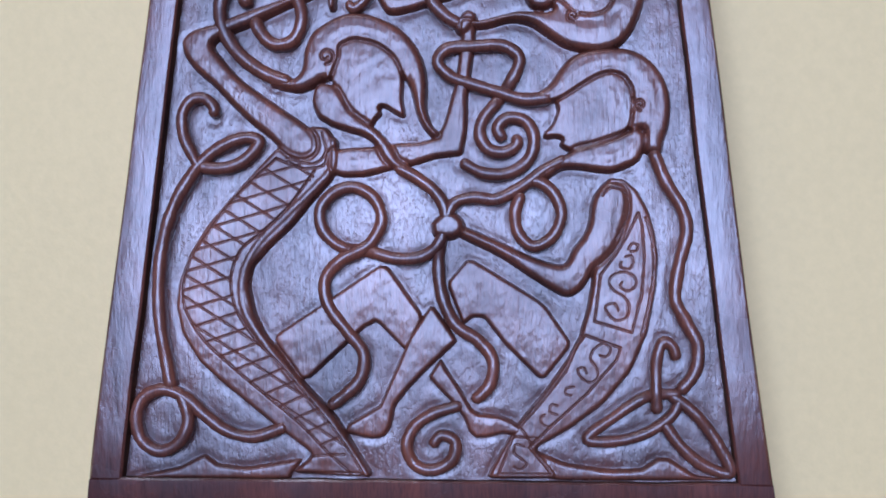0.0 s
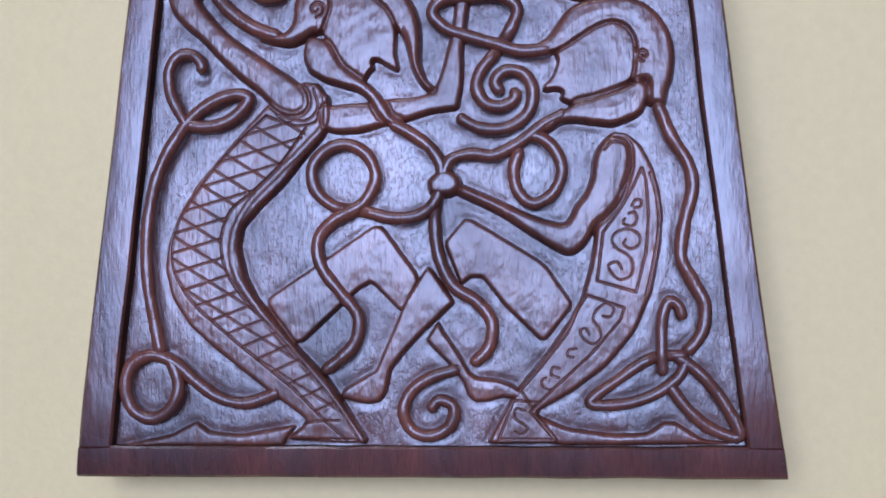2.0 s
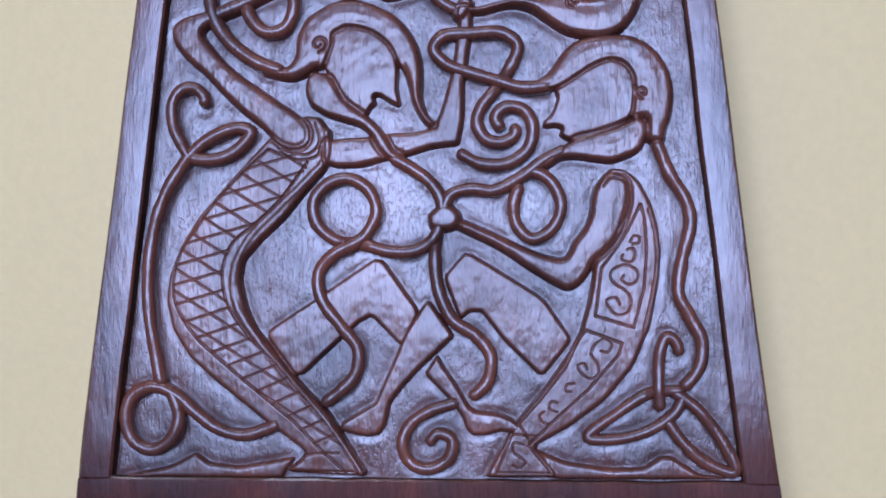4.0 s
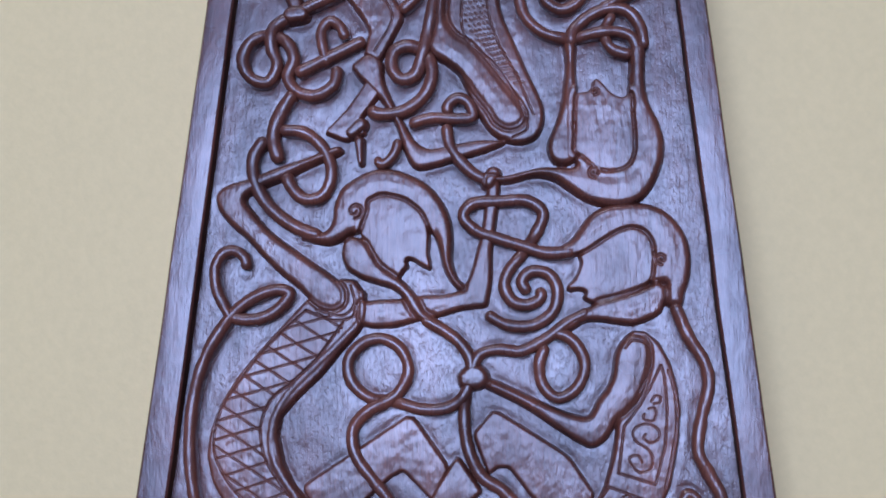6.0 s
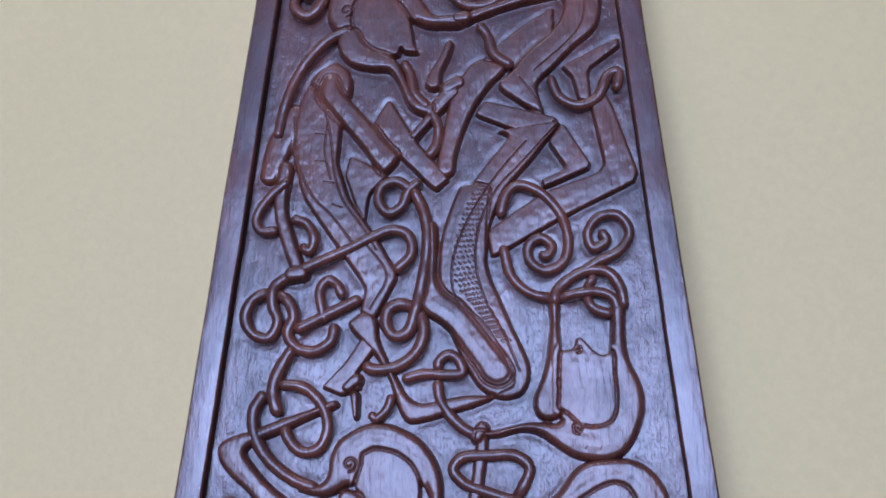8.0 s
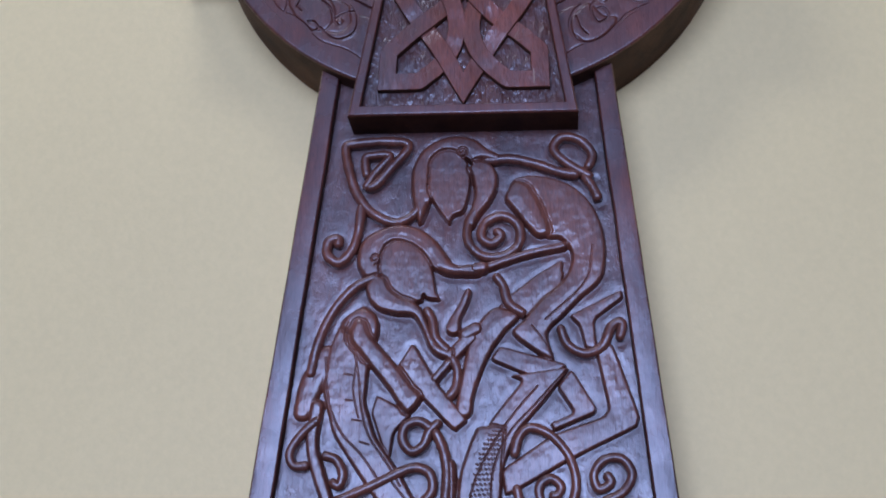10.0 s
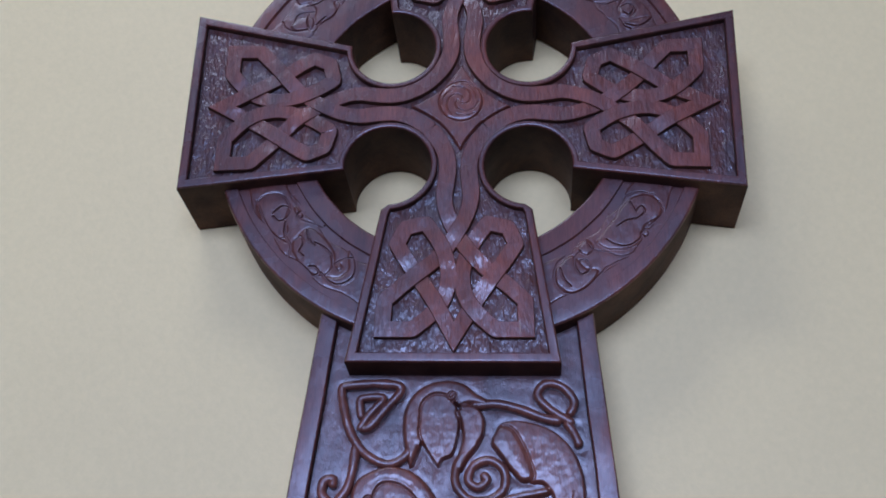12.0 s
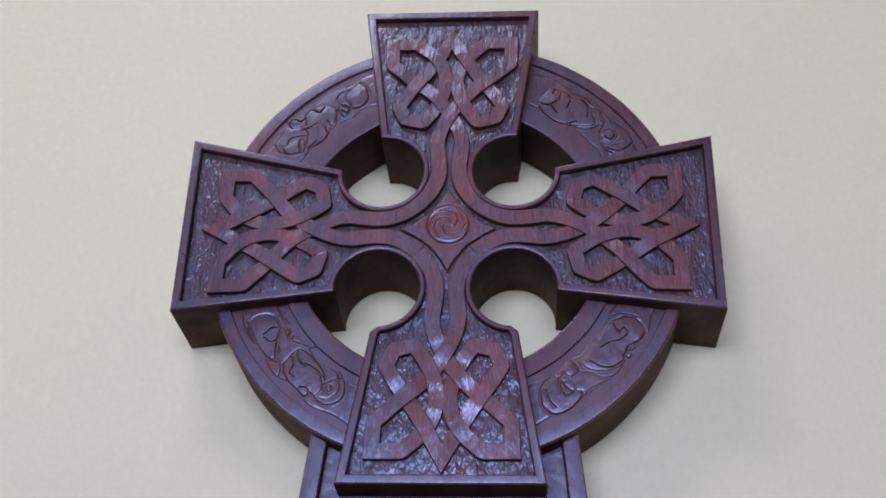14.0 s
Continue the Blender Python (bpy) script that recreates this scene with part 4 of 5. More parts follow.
fig.limb(5.8, [(-7, 366.2, 3.2), (-0.3, 373.1, 3.5), (4.4, 378.2, 3.8)])
fig.limb(3.6, [(-74.9, 366.5, 6.4), (-82.9, 350.1, 7), (-87.3, 335.4, 5.2)])
fig.limb(4.6, [(-78.9, 338.1, 4.1), (-80.8, 317.6, 3.7), (-76, 300.2, 4), (-71.7, 288.7, 3.7)])
fig.limb(6.8, [(-73.7, 283.6, 4.3), (-68.7, 284.1, 4)])
fig.slab(3.0, 1.2, [(-47, 345), (-26.9, 334.2), (-36.5, 324.1), (-38.4, 309.7), (-43.3, 317), (-49.6, 334.7)])
fig.slab(4.2, 1.2, [(-38.1, 253.7), (-47.1, 240.4), (-58.2, 228.7), (-47.6, 224.2), (-37.8, 227.8), (-41, 234.2), (-31.7, 246.9)])
fig.form(6.4, 3.2, [(-57.1, 411.2), (-60.3, 417.6), (-60.4, 426.1), (-56.5, 434.6), (-48.5, 439.7), (-38.7, 442.8), (-27.1, 441), (-17.1, 434.4), (-10.4, 425.8), (-5.5, 419.4), (4.3, 416.7), (10.7, 415.7), (9.5, 411.7), (-0.5, 411), (-10.2, 412.1), (-16.7, 415.8), (-21, 420.5), (-25.7, 426.3), (-31.7, 429.7), (-38.3, 431.1), (-43.1, 429.1), (-45.8, 422.6), (-45.2, 415.9), (-46.7, 411.5), (-52.1, 409.5)])
fig.inlay(5.3, 0.9, [(-47.2, 422.9), (-43.9, 430), (-38.4, 432.4), (-30.5, 430.6), (-24.2, 426.2), (-19.8, 420.7), (-17.4, 415.3), (-15.9, 408.6), (-14.8, 401.7), (-12.8, 398), (-20.5, 398.4), (-22.2, 400.7), (-22.7, 397.4), (-25.9, 396.1), (-32.4, 396.8), (-38, 400.4), (-43, 405.4), (-46.8, 412.1)])
fig.form(6.0, 2.2, [(-54.4, 407.6), (-50, 411.9), (-44.8, 410.9), (-40.6, 404.2), (-35.3, 399.9), (-27.2, 396.6), (-23.2, 393.3), (-19.8, 386.1), (-16.5, 378), (-12.2, 371.6), (-5.5, 368.7), (-6.1, 363.9), (-12.4, 364.6), (-18.1, 369), (-21.5, 376.1), (-24.9, 383.8), (-28.2, 388.1), (-36.9, 389.1), (-46.6, 391.7), (-52.6, 397), (-54.8, 402.6)])
fig.form(5.0, 2.4, [(-68.2, 383.6), (-63.7, 390.3), (-56.5, 393.1), (-49.8, 390.7), (-46.4, 384.1), (-47.3, 376.5), (-50.9, 370.8), (-56.2, 374.6), (-62.4, 377.9)])
fig.form(5.9, 2.8, [(-63.2, 380.1), (-58.8, 387), (-54.1, 385.3), (-51.3, 378.8), (-43.3, 369.4), (-34.4, 359.1), (-27.1, 349.3), (-21.9, 343.2), (-24.9, 337.1), (-29.7, 333.7), (-34, 337.6), (-40.4, 346.7), (-49, 357.4), (-56.4, 366.7), (-61.6, 372.9)])
fig.form(5.6, 1.5, [(2.2, 404.9), (4.5, 403.3), (2.3, 394.1), (-1.1, 386.5), (-1.9, 378.9), (-6.2, 377.2), (-9.9, 380.3), (-8.6, 385.2), (-3.5, 394.3)])
fig.ear(-49.7, 421.2, 3.9, 1)
fig.cut(.5, .9, [(-75.3, 365.2), (-74.2, 351.7), (-71.4, 336.9), (-63.8, 322), (-53.7, 311.7), (-42.1, 295.7)])
fig.cut(.5, .9, [(-59.7, 369.3), (-56.2, 351.2), (-54.4, 336.4), (-49.8, 321.6), (-39.6, 307), (-32.5, 295.5)])
fig.cut(.45, .8, [(-58.2, 361.8), (-59.3, 346.8), (-56, 331.9)])
fig.cut(.45, .7, [(-64.6, 355.9), (-60.2, 355.2)])
fig.cut(.45, .7, [(-63.5, 341.5), (-58.6, 340.9)])
fig.cut(.45, .7, [(-59.3, 330.6), (-54.2, 329.8)])
fig.cut(.45, .7, [(-54.7, 318.7), (-49.8, 317.1)])
fig.cut(.5, .8, [(-63.6, 384.9), (-65.3, 375.6), (-54.7, 361.7)])
fig.cut(.45, .8, [(-37.2, 298.2), (-27.2, 282.5), (-35.1, 265.9)])
fig.build("crouching_figure", "low relief crouching figure holding a blade")

fig = Carving()  # striding figure
fig.limb(5.4, [(55.4, 428.6, 2.6), (33, 423.5, 2.6), (12.2, 416.5, 2.9)])
fig.limb(6.8, [(6.7, 415.5, 3.6), (10.5, 416.2, 3.9)])
fig.form(6.4, 3.2, [(-26.2, 442.3), (-29.5, 453.4), (-31.2, 465.7), (-30.2, 478.2), (-24.5, 488.5), (-15.2, 494.9), (-4.2, 496.9), (5.9, 494.6), (13.3, 488.7), (21.3, 483.6), (20, 479), (10.1, 480.5), (5.1, 478.1), (1.8, 481.4), (-2.6, 483.2), (-7.3, 485.8), (-13.3, 485.1), (-17.9, 479.8), (-19, 470.9), (-18.5, 462.1), (-20.2, 452.7), (-23.6, 443.7)])
fig.inlay(5.3, 0.9, [(-20.7, 471.2), (-19.7, 481.2), (-13.8, 486.9), (-7.4, 487.5), (-2, 484.2), (2.4, 478.1), (3.5, 467.5), (2, 456.9), (-0.8, 449.3), (-6, 446.9), (-8.5, 442.5), (-11.9, 446.3), (-16.7, 453.6), (-20.5, 460.7)])
fig.form(6.1, 2.2, [(2.1, 477.5), (6.7, 481), (14, 479.5), (18.7, 473.4), (18.8, 463.6), (14.6, 454.5), (9.1, 447.3), (4.6, 439.4), (1, 442.2), (3.1, 451.5), (5.3, 460.2), (4.2, 469)])
fig.slab(3.2, 1.2, [(16.4, 391.3), (25.1, 400.3), (42.4, 413.8), (55.4, 421.1), (54.7, 413.3), (47.9, 402.6), (39.3, 392.1), (32.1, 388.4), (25, 390.4)])
fig.form(4.8, 2.2, [(19.4, 393.8), (30.8, 388.5), (22.8, 378.4), (15.7, 368), (10, 354.6), (6.4, 342.8), (4.8, 333.2), (0.3, 331.2), (-3.6, 334.2), (-2.6, 346), (-0.4, 357.9), (2.3, 371.4), (8, 384.3), (13.7, 391.5)])
fig.form(4.6, 2.0, [(23, 459.8), (27.6, 469.2), (36.5, 471.9), (48, 470.4), (61, 465), (71.5, 454.1), (77.6, 439.3), (79.1, 424.1), (76.2, 409.2), (64.7, 398.1), (54.4, 387.3), (46.5, 378.3), (49.2, 363.4), (34.6, 371.3), (26.7, 379.3), (33, 386.4), (42.6, 397.8), (53.7, 407.6), (58.6, 415.9), (59.7, 424.2), (54, 432.7), (46, 433.8), (38, 442.3), (30.5, 451)])
fig.form(5.5, 2.6, [(23.4, 461.6), (27.9, 467.5), (34.8, 466.4), (40, 459.3), (44.9, 448.9), (48, 435.9), (41.5, 433.9), (34.8, 440.4), (28.3, 449), (22.7, 456)])
fig.ear(-1.6, 486, 3.7, 1)
fig.slab(3.0, 1.2, [(26.4, 397.5), (55.9, 415.5), (53.4, 402.2), (35.8, 385.3)])
fig.slab(3.8, 1.2, [(20, 371.7), (57.7, 361.1), (44.4, 350.6), (14.4, 363.7)])
fig.slab(5.0, 1.2, [(58.7, 358.8), (73.1, 334.8), (48.5, 324.3), (46.9, 329.1), (59.4, 334.6), (50.6, 348.5)])
fig.slab(3.6, 1.5, [(71.1, 372), (81, 373.3), (95.9, 328.4), (57.4, 309.3), (22.8, 289.6), (20.9, 304.3), (48.2, 323.2), (74.9, 332.5), (77.8, 337)])
fig.slab(3.8, 1.2, [(57.7, 388.5), (70.5, 395), (87, 403.4), (87.7, 398.2), (71.6, 385.9), (73.1, 368.3), (66.3, 369.9), (63.2, 382.7)])
fig.dots(12, 2, [(42.9, 354.3), (32.1, 343.6), (22.9, 334.5)],
         [(47.4, 352.5), (36.6, 341.4), (27.5, 331.7)])
fig.cut(.45, .8, [(49.1, 356.8), (35.1, 343.5), (19.8, 330.5)])
fig.cut(.5, .8, [(71.5, 428.8), (67.7, 408.8), (45.2, 385.9)])
fig.cut(.5, .8, [(37.3, 382.8), (53.8, 362.1)])
fig.build("striding_figure", "low relief striding figure with bent knees")

tendril(2.51, [(-91.8, 166.8), (-91.4, 170.8), (-95.9, 175.1), (-101.4, 174.5), (-105.1, 168.7), (-104.6, 159.2), (-100.6, 150.4), (-96.6, 143.8)])
tendril(2.79, [(-107.9, 49.9), (-110.8, 64), (-113.3, 78), (-114.3, 92.1), (-113.4, 108.6), (-109.6, 125.1), (-103.3, 138), (-94.4, 149.4), (-83.9, 156), (-75.5, 157.8), (-71.5, 156), (-76.1, 149.5), (-83.3, 145.4), (-92.5, 144.6), (-98.4, 146.1)])
tendril(2.76, [(-58, 35.2), (-63.8, 32.6), (-73.3, 30.1), (-83.9, 32.7), (-93.5, 39.4), (-101.8, 46.4), (-111.5, 49.9), (-119.9, 46.4), (-122.9, 38.3), (-120.4, 28.5), (-112.5, 23.8), (-104.2, 27.5), (-100.4, 35.5), (-102.1, 44), (-105.2, 49.9)])
tendril(2.72, [(8.6, 118.4), (5.3, 110.8), (-1.5, 106.3), (-12, 105.6), (-23.7, 108.6), (-35.4, 110.5), (-43.4, 117.7), (-44.5, 127.1), (-38.4, 134.2), (-30.1, 136.1), (-21.7, 131.3), (-18.4, 122), (-22.3, 113.2), (-26.5, 109.6), (-35.5, 105), (-42.3, 96.9), (-41.1, 86.4), (-32.7, 74.7), (-25.7, 65.4), (-26.9, 55), (-34, 47.4), (-40.3, 42.8)])
tendril(2.72, [(8.2, 120), (6.7, 111.9), (5.9, 102.7), (7.7, 88.8), (13.5, 77.2), (22.6, 71.1), (28.8, 62.8), (27.6, 52.6), (20.6, 45.5)])
tendril(2.58, [(15.9, 44.1), (10.9, 42.7), (3.9, 40.4), (-4, 34.9), (-7.2, 26.7), (-3.5, 19), (4.3, 17), (12.2, 21.8), (12.9, 29), (7.1, 31.3), (3.2, 26.7)])
tendril(2.55, [(60.1, 147.7), (51, 143.2), (45.1, 138.7), (38.2, 134.2), (30.1, 130.6), (20.8, 131.4), (12.7, 129.2), (10.1, 124.6), (9.1, 119.3)])
tendril(2.56, [(41.1, 133.2), (38.3, 124.9), (39.9, 115.7), (46, 110.6), (53.9, 114.6), (57.8, 123.7), (55, 132.3), (49.7, 137.2), (44.4, 138.7)])
tendril(2.79, [(96.1, 151), (102, 136.5), (108.1, 126.3), (109.9, 117.1), (106.4, 101.6), (104.9, 88), (109.2, 78.9), (113.8, 69.3), (112.7, 58.5), (105.8, 49.4)])
tendril(2.42, [(105.1, 63), (103.6, 68.5), (100.1, 70.8), (97.4, 65.3), (96.5, 51.7), (96.9, 40.8)])
tendril(2.42, [(106.5, 48.9), (102, 49), (93, 48), (79.8, 39.9), (67.9, 30.2), (80.3, 29.6), (92.8, 33.2), (103, 40.3), (107, 48.3)])
tendril(2.54, [(102, 49), (112.6, 40.8), (122.4, 27.3), (126.4, 16.8), (115.4, 20.1), (106.2, 27.9), (99.2, 37.7)])
tendril(2.77, [(54, 174), (41.5, 173.3), (30.2, 176.8), (18.9, 180.4), (10.3, 183.8), (5.3, 189.9), (8.9, 195.2), (21.5, 196.4), (34.2, 196.2), (40.2, 191.1), (38, 183.6), (31.5, 173.6), (24.4, 164.1), (23.4, 158.1), (27, 152.1), (33.8, 150.7), (39.2, 154.1), (38.3, 158.1)])
tendril(2.64, [(33.6, 155.6), (30.9, 161.1), (35.1, 165.3), (42.6, 164), (46.3, 157.3), (44.4, 147.9), (36.2, 142), (25, 141.8), (15.2, 146.8)])
tendril(3.17, [(-71.6, 247.9), (-77.4, 238), (-80.6, 227.5), (-77.6, 215.1)])
tendril(2.87, [(-77.4, 230.1), (-66.3, 228.6), (-57.1, 220.6), (-53.7, 208.8), (-57.9, 199.7), (-65.8, 198.5), (-72.2, 204.5), (-74.4, 210.3)])
tendril(3.16, [(-84.2, 226.7), (-89.5, 217), (-87.9, 205.2), (-81.3, 194.8), (-70.2, 186.2), (-57.7, 181.2)])
tendril(2.90, [(-74.8, 283), (-81.7, 277.5), (-82.4, 268.6), (-79.6, 260.2), (-83.9, 252.5), (-91.8, 254.8), (-95.6, 263.1), (-91.8, 271.5), (-83.6, 274.7), (-75.7, 271.3), (-71.9, 262.9), (-74.6, 254.7), (-70.4, 248), (-61.6, 245.8), (-53.6, 250.4), (-51.7, 259.1)])
tendril(2.56, [(-48.2, 271.4), (-51.2, 278.2), (-55.8, 280.5), (-59.5, 275.9), (-58.2, 266.1), (-56.1, 259.9)])
tendril(3.00, [(-70.8, 256), (-56.8, 263), (-39.4, 271.3)])
tendril(2.73, [(-71.4, 284.7), (-66.5, 286.9), (-46.7, 295.6), (-24.8, 305), (-17, 302), (-15.4, 292.8), (-23.5, 284)])
tendril(2.48, [(-76.9, 331.5), (-86.7, 322.3), (-92.4, 312), (-89.9, 305.9), (-81.4, 306)])
tendril(2.62, [(-74.8, 311.7), (-67.4, 309.2), (-63.2, 301.3), (-65.4, 295.1), (-69.8, 298.3)])
tendril(2.74, [(-11.3, 330.1), (-17.3, 324.4), (-20.5, 316.9), (-26.6, 313.6), (-31.7, 319.5), (-30.3, 327.1), (-23.1, 329.7), (-15.4, 324.9)])
tendril(3.04, [(-14.9, 325.5), (-9.4, 313.3), (-7.6, 299), (-10.1, 279.3), (-13.6, 262.8), (-16.7, 254.6), (-22.4, 252.5), (-27.1, 258), (-26.1, 265.6), (-20, 268.3), (-13.1, 265.5), (-8.9, 256.7), (-11.8, 245.9), (-20.7, 238.4), (-33.1, 236.9), (-37.4, 239.1)])
tendril(2.58, [(27.3, 310.4), (30.7, 321.9), (35.8, 326.2), (45.7, 323.2), (56, 311.9), (59.9, 298.6), (57.7, 287.8), (49.1, 283.2), (41.7, 288.2), (41.2, 295.9), (46.7, 299.5), (52.1, 295.3), (49.7, 290.5), (45.9, 291.3)])
tendril(2.55, [(65.9, 282.7), (70.1, 285.1), (74.1, 287.5), (84.1, 292.6), (89, 301.7), (83.5, 310), (74.6, 309.1), (69.1, 301.2), (71.8, 294), (78, 297.7), (75, 302.6)])
tendril(2.83, [(52.8, 265.9), (53.8, 272.6), (59.4, 278.6), (69, 283.2), (78.2, 282), (83.7, 274.9), (85.5, 264.4)])
tendril(2.54, [(83.3, 261), (80, 269.6), (73.9, 272.4), (64.4, 272.1), (52.9, 270.1), (41.2, 272.6), (33, 280.3), (29.7, 291.2), (28.7, 296.1)])
tendril(2.42, [(72, 280.5), (68, 273), (70.7, 265), (79.8, 261.6)])
tendril(2.55, [(-19, 231.6), (-9.2, 234.4), (3.7, 233.9), (9.4, 234.8), (7.3, 241.2), (2.6, 243.4), (-1.9, 239.7), (-1.4, 235.5)])
tendril(2.71, [(-2.5, 231.4), (-0.4, 221.1), (7.9, 210.4), (15.5, 205.7)])
tendril(2.27, [(-33.6, 216.6), (-31.2, 213.5), (-26.1, 217.5), (-23.6, 224.8)])
tendril(2.79, [(-12.6, 145), (-3.8, 140.1), (3.8, 134.4), (8.2, 127.8), (9.2, 120.4)])
tendril(2.79, [(-48, 411.8), (-60.8, 405.2), (-73.8, 388.9), (-80.7, 370.2), (-83.5, 353.9)])
tendril(2.75, [(-21.1, 393.2), (-17.1, 386), (-15, 375.8), (-7.4, 367.5)])
tendril(2.70, [(-6.5, 366.2), (-2.9, 357.4), (-3.7, 348.1), (-8.2, 341.4)])
tendril(2.77, [(7.3, 415.5), (-5.5, 414.9), (-16.8, 418.3)])
tendril(2.84, [(-23.3, 457.4), (-29.6, 447.7), (-38.8, 443.6), (-52.2, 449.4), (-61.3, 460.6), (-66.6, 474.9), (-69.2, 491.5), (-66.8, 492.6), (-32.9, 491.8), (-43.2, 476.5), (-52.2, 466.2), (-56.8, 465.2)])
tendril(2.52, [(-57.8, 464.2), (-51.8, 474), (-43.5, 484.7), (-55.3, 484.8), (-57.6, 483.8), (-56.4, 471.2)])
tendril(2.86, [(-59, 455), (-60, 439.7), (-63.7, 426.7), (-70.6, 420), (-77.4, 424.8), (-76.5, 432.9), (-71.3, 434.3), (-71.7, 428.8)])
tendril(2.86, [(10.1, 480.5), (26.7, 481.6), (41.5, 477.9), (54.6, 472.9), (65.3, 471)])
tendril(2.80, [(72.5, 469.2), (56.3, 479.9), (50.5, 487.8), (54.9, 494.2), (64.7, 493), (72.7, 483.3), (69.3, 474.1)])
tendril(2.81, [(67.3, 471.3), (72.3, 463.6), (75.9, 455.1)])
tendril(2.82, [(7.7, 452.3), (2, 440.9), (2.7, 430.7), (10.5, 422.9), (21.7, 422.8), (30.5, 429.5), (30.5, 440.7), (21.7, 446.6), (12, 442.6), (9.8, 434), (15.6, 430.3), (20.8, 435), (16.9, 438.4)])
tendril(2.76, [(17, 412.1), (21.7, 405.5), (24.8, 395.7), (34.2, 388.4)])
tendril(2.69, [(52.5, 382.6), (57.1, 371.3), (66.2, 366.7), (75.5, 370.7), (81.3, 382.4), (86, 384.1), (84.9, 373.8)])

for (radius, path, s), marks in zip(STRANDS, weave(STRANDS)):
    tops = np.full(len(path), 6.3)
    for at, over in marks:
        tops += np.exp(-((s - at) / (1.5 * radius)) ** 2) * (0.5 if over else -2.0)
    under_cross("tendril", tube(path, s, radius, tops, GROUND, 1.8), WOOD, shaft, "rounded interlaced tendril", True)

# chiselled ground of the panel, cut a little deeper round what stands on it
hollow = np.full((int(1000 * (SHAFT_TOP - FOOT)) + 20, 320), 9.0)
for reach, line in [(radius, path[:, :2]) for radius, path, s in STRANDS] + [(0.0, p[::3]) for p in EDGES]:
    for x, z in line:
        i, k = int(x) + 160, int(z)
        i0, i1, k0, k1 = max(0, i - 8), min(320, i + 9), max(0, k - 8), max(0, k + 9)
        X, Z = np.meshgrid(np.arange(i0, i1) - 160, np.arange(k0, k1))
        view = hollow[k0:k1, i0:i1]
        np.minimum(view, np.hypot(X[: len(view)] - x, Z[: len(view)] - z) - reach, out=view)
hollow = np.exp(-((np.clip(hollow, 0, 9) / 1.3) ** 2))
verts, quads, nu, nv = [], [], 240, 520
for j in range(nv + 1):
    z = FOOT + 0.011 + (SHAFT_TOP - FOOT - 0.011) * j / nv
    w = half_width(z) - 0.0095
    k, fk = divmod(1000 * (z - FOOT), 1)
    for i in range(nu + 1):
        x = w * (2 * i / nu - 1)
        c, fc = divmod(1000 * x + 160, 1)
        near = hollow[int(k) : int(k) + 2, int(c) : int(c) + 2]
        near = (near[0, 0] * (1 - fc) + near[0, 1] * fc) * (1 - fk) + (near[1, 0] * (1 - fc) + near[1, 1] * fc) * fk
        dip = 0.00026 * noise.noise((x * 70, z * 45, 0.3)) + 0.00012 * noise.noise((x * 260, z * 180, 5.3))
        dip += 0.00032 * near * (0.85 + 0.6 * noise.noise((x * 120, z * 120, 7.7)))
        verts.append((x, GROUND + min(dip, 0.0014), z))
for j in range(nv):
    for i in range(nu):
        a = j * (nu + 1) + i
        quads.append((a, a + 1, a + nu + 2, a + nu + 1))
under_cross("panel_ground", grid_mesh("panel_ground", verts, quads), WOOD_GROUND, shaft, "chiselled sunken background", True)

# ---- beasts on the ring ----
fig = ring_field("ul")
fig.form(1.9, 1.3, [(-76.4, 805.3), (-68.4, 812.4), (-62, 804.5), (-63.5, 793.8), (-71.7, 790.4), (-78.4, 797.1)])
fig.form(1.9, 1.3, [(-104.7, 788), (-92.5, 793.3), (-84.6, 788.6), (-85.2, 778.5), (-91.5, 773.7), (-89.3, 766.2), (-96.6, 758.9), (-105, 755.1), (-104.8, 768.4), (-111.1, 774)])
fig.form(1.9, 1.3, [(-120.8, 780.2), (-109.2, 782), (-106.6, 775.4), (-115.9, 772.1)])
fig.form(1.9, 1.3, [(-121.9, 754.4), (-115, 761.7), (-105.8, 760.5), (-106.4, 751.7), (-116.1, 749.9)])
fig.form(1.9, 1.3, [(-83.2, 793.6), (-77.1, 796.1), (-73.7, 788.4), (-78.3, 781.9), (-82.7, 786)])
fig.cut(0.75, 2.0, [(-68.5, 813.9), (-63.1, 808.6), (-61.3, 798.3), (-66.3, 791.3), (-73.7, 789.4), (-81, 792.1), (-84.7, 797.3), (-82.6, 803.4), (-76.5, 806.3)])
fig.cut(0.75, 2.0, [(-60.1, 792.2), (-65.9, 783.7), (-74, 780.3), (-78.7, 774.9)])
fig.cut(0.75, 2.0, [(-118.8, 776.2), (-115.8, 780.6), (-110.2, 778.5), (-107.1, 781.5)])
fig.cut(0.75, 2.0, [(-110.8, 771), (-104.7, 772.4), (-98.7, 776.3)])
fig.cut(0.75, 2.0, [(-90.6, 779.1), (-87.6, 772.1), (-91.1, 763.2), (-97.2, 755.5), (-104.5, 749.3)])
fig.cut(0.75, 2.0, [(-118.5, 758.8), (-116.5, 763.7), (-111.2, 765.6), (-105.9, 766)])
fig.cut(0.75, 2.0, [(-134.4, 755.6), (-128, 758), (-125.1, 753), (-117.3, 750), (-109.2, 751.3)])
fig.cut(0.75, 2.0, [(-109.4, 763.6), (-109.7, 756.7), (-107.9, 750.3)])
fig.cut(0.75, 2.0, [(-102.9, 755.1), (-100.3, 758.5), (-97.2, 761.4)])
fig.cut(0.75, 2.0, [(-84.1, 788.1), (-83.1, 779), (-85.9, 771.1)])
fig.cut(0.75, 2.0, [(-107.7, 784), (-103, 788.5), (-97, 786.3), (-93.9, 790.3)])
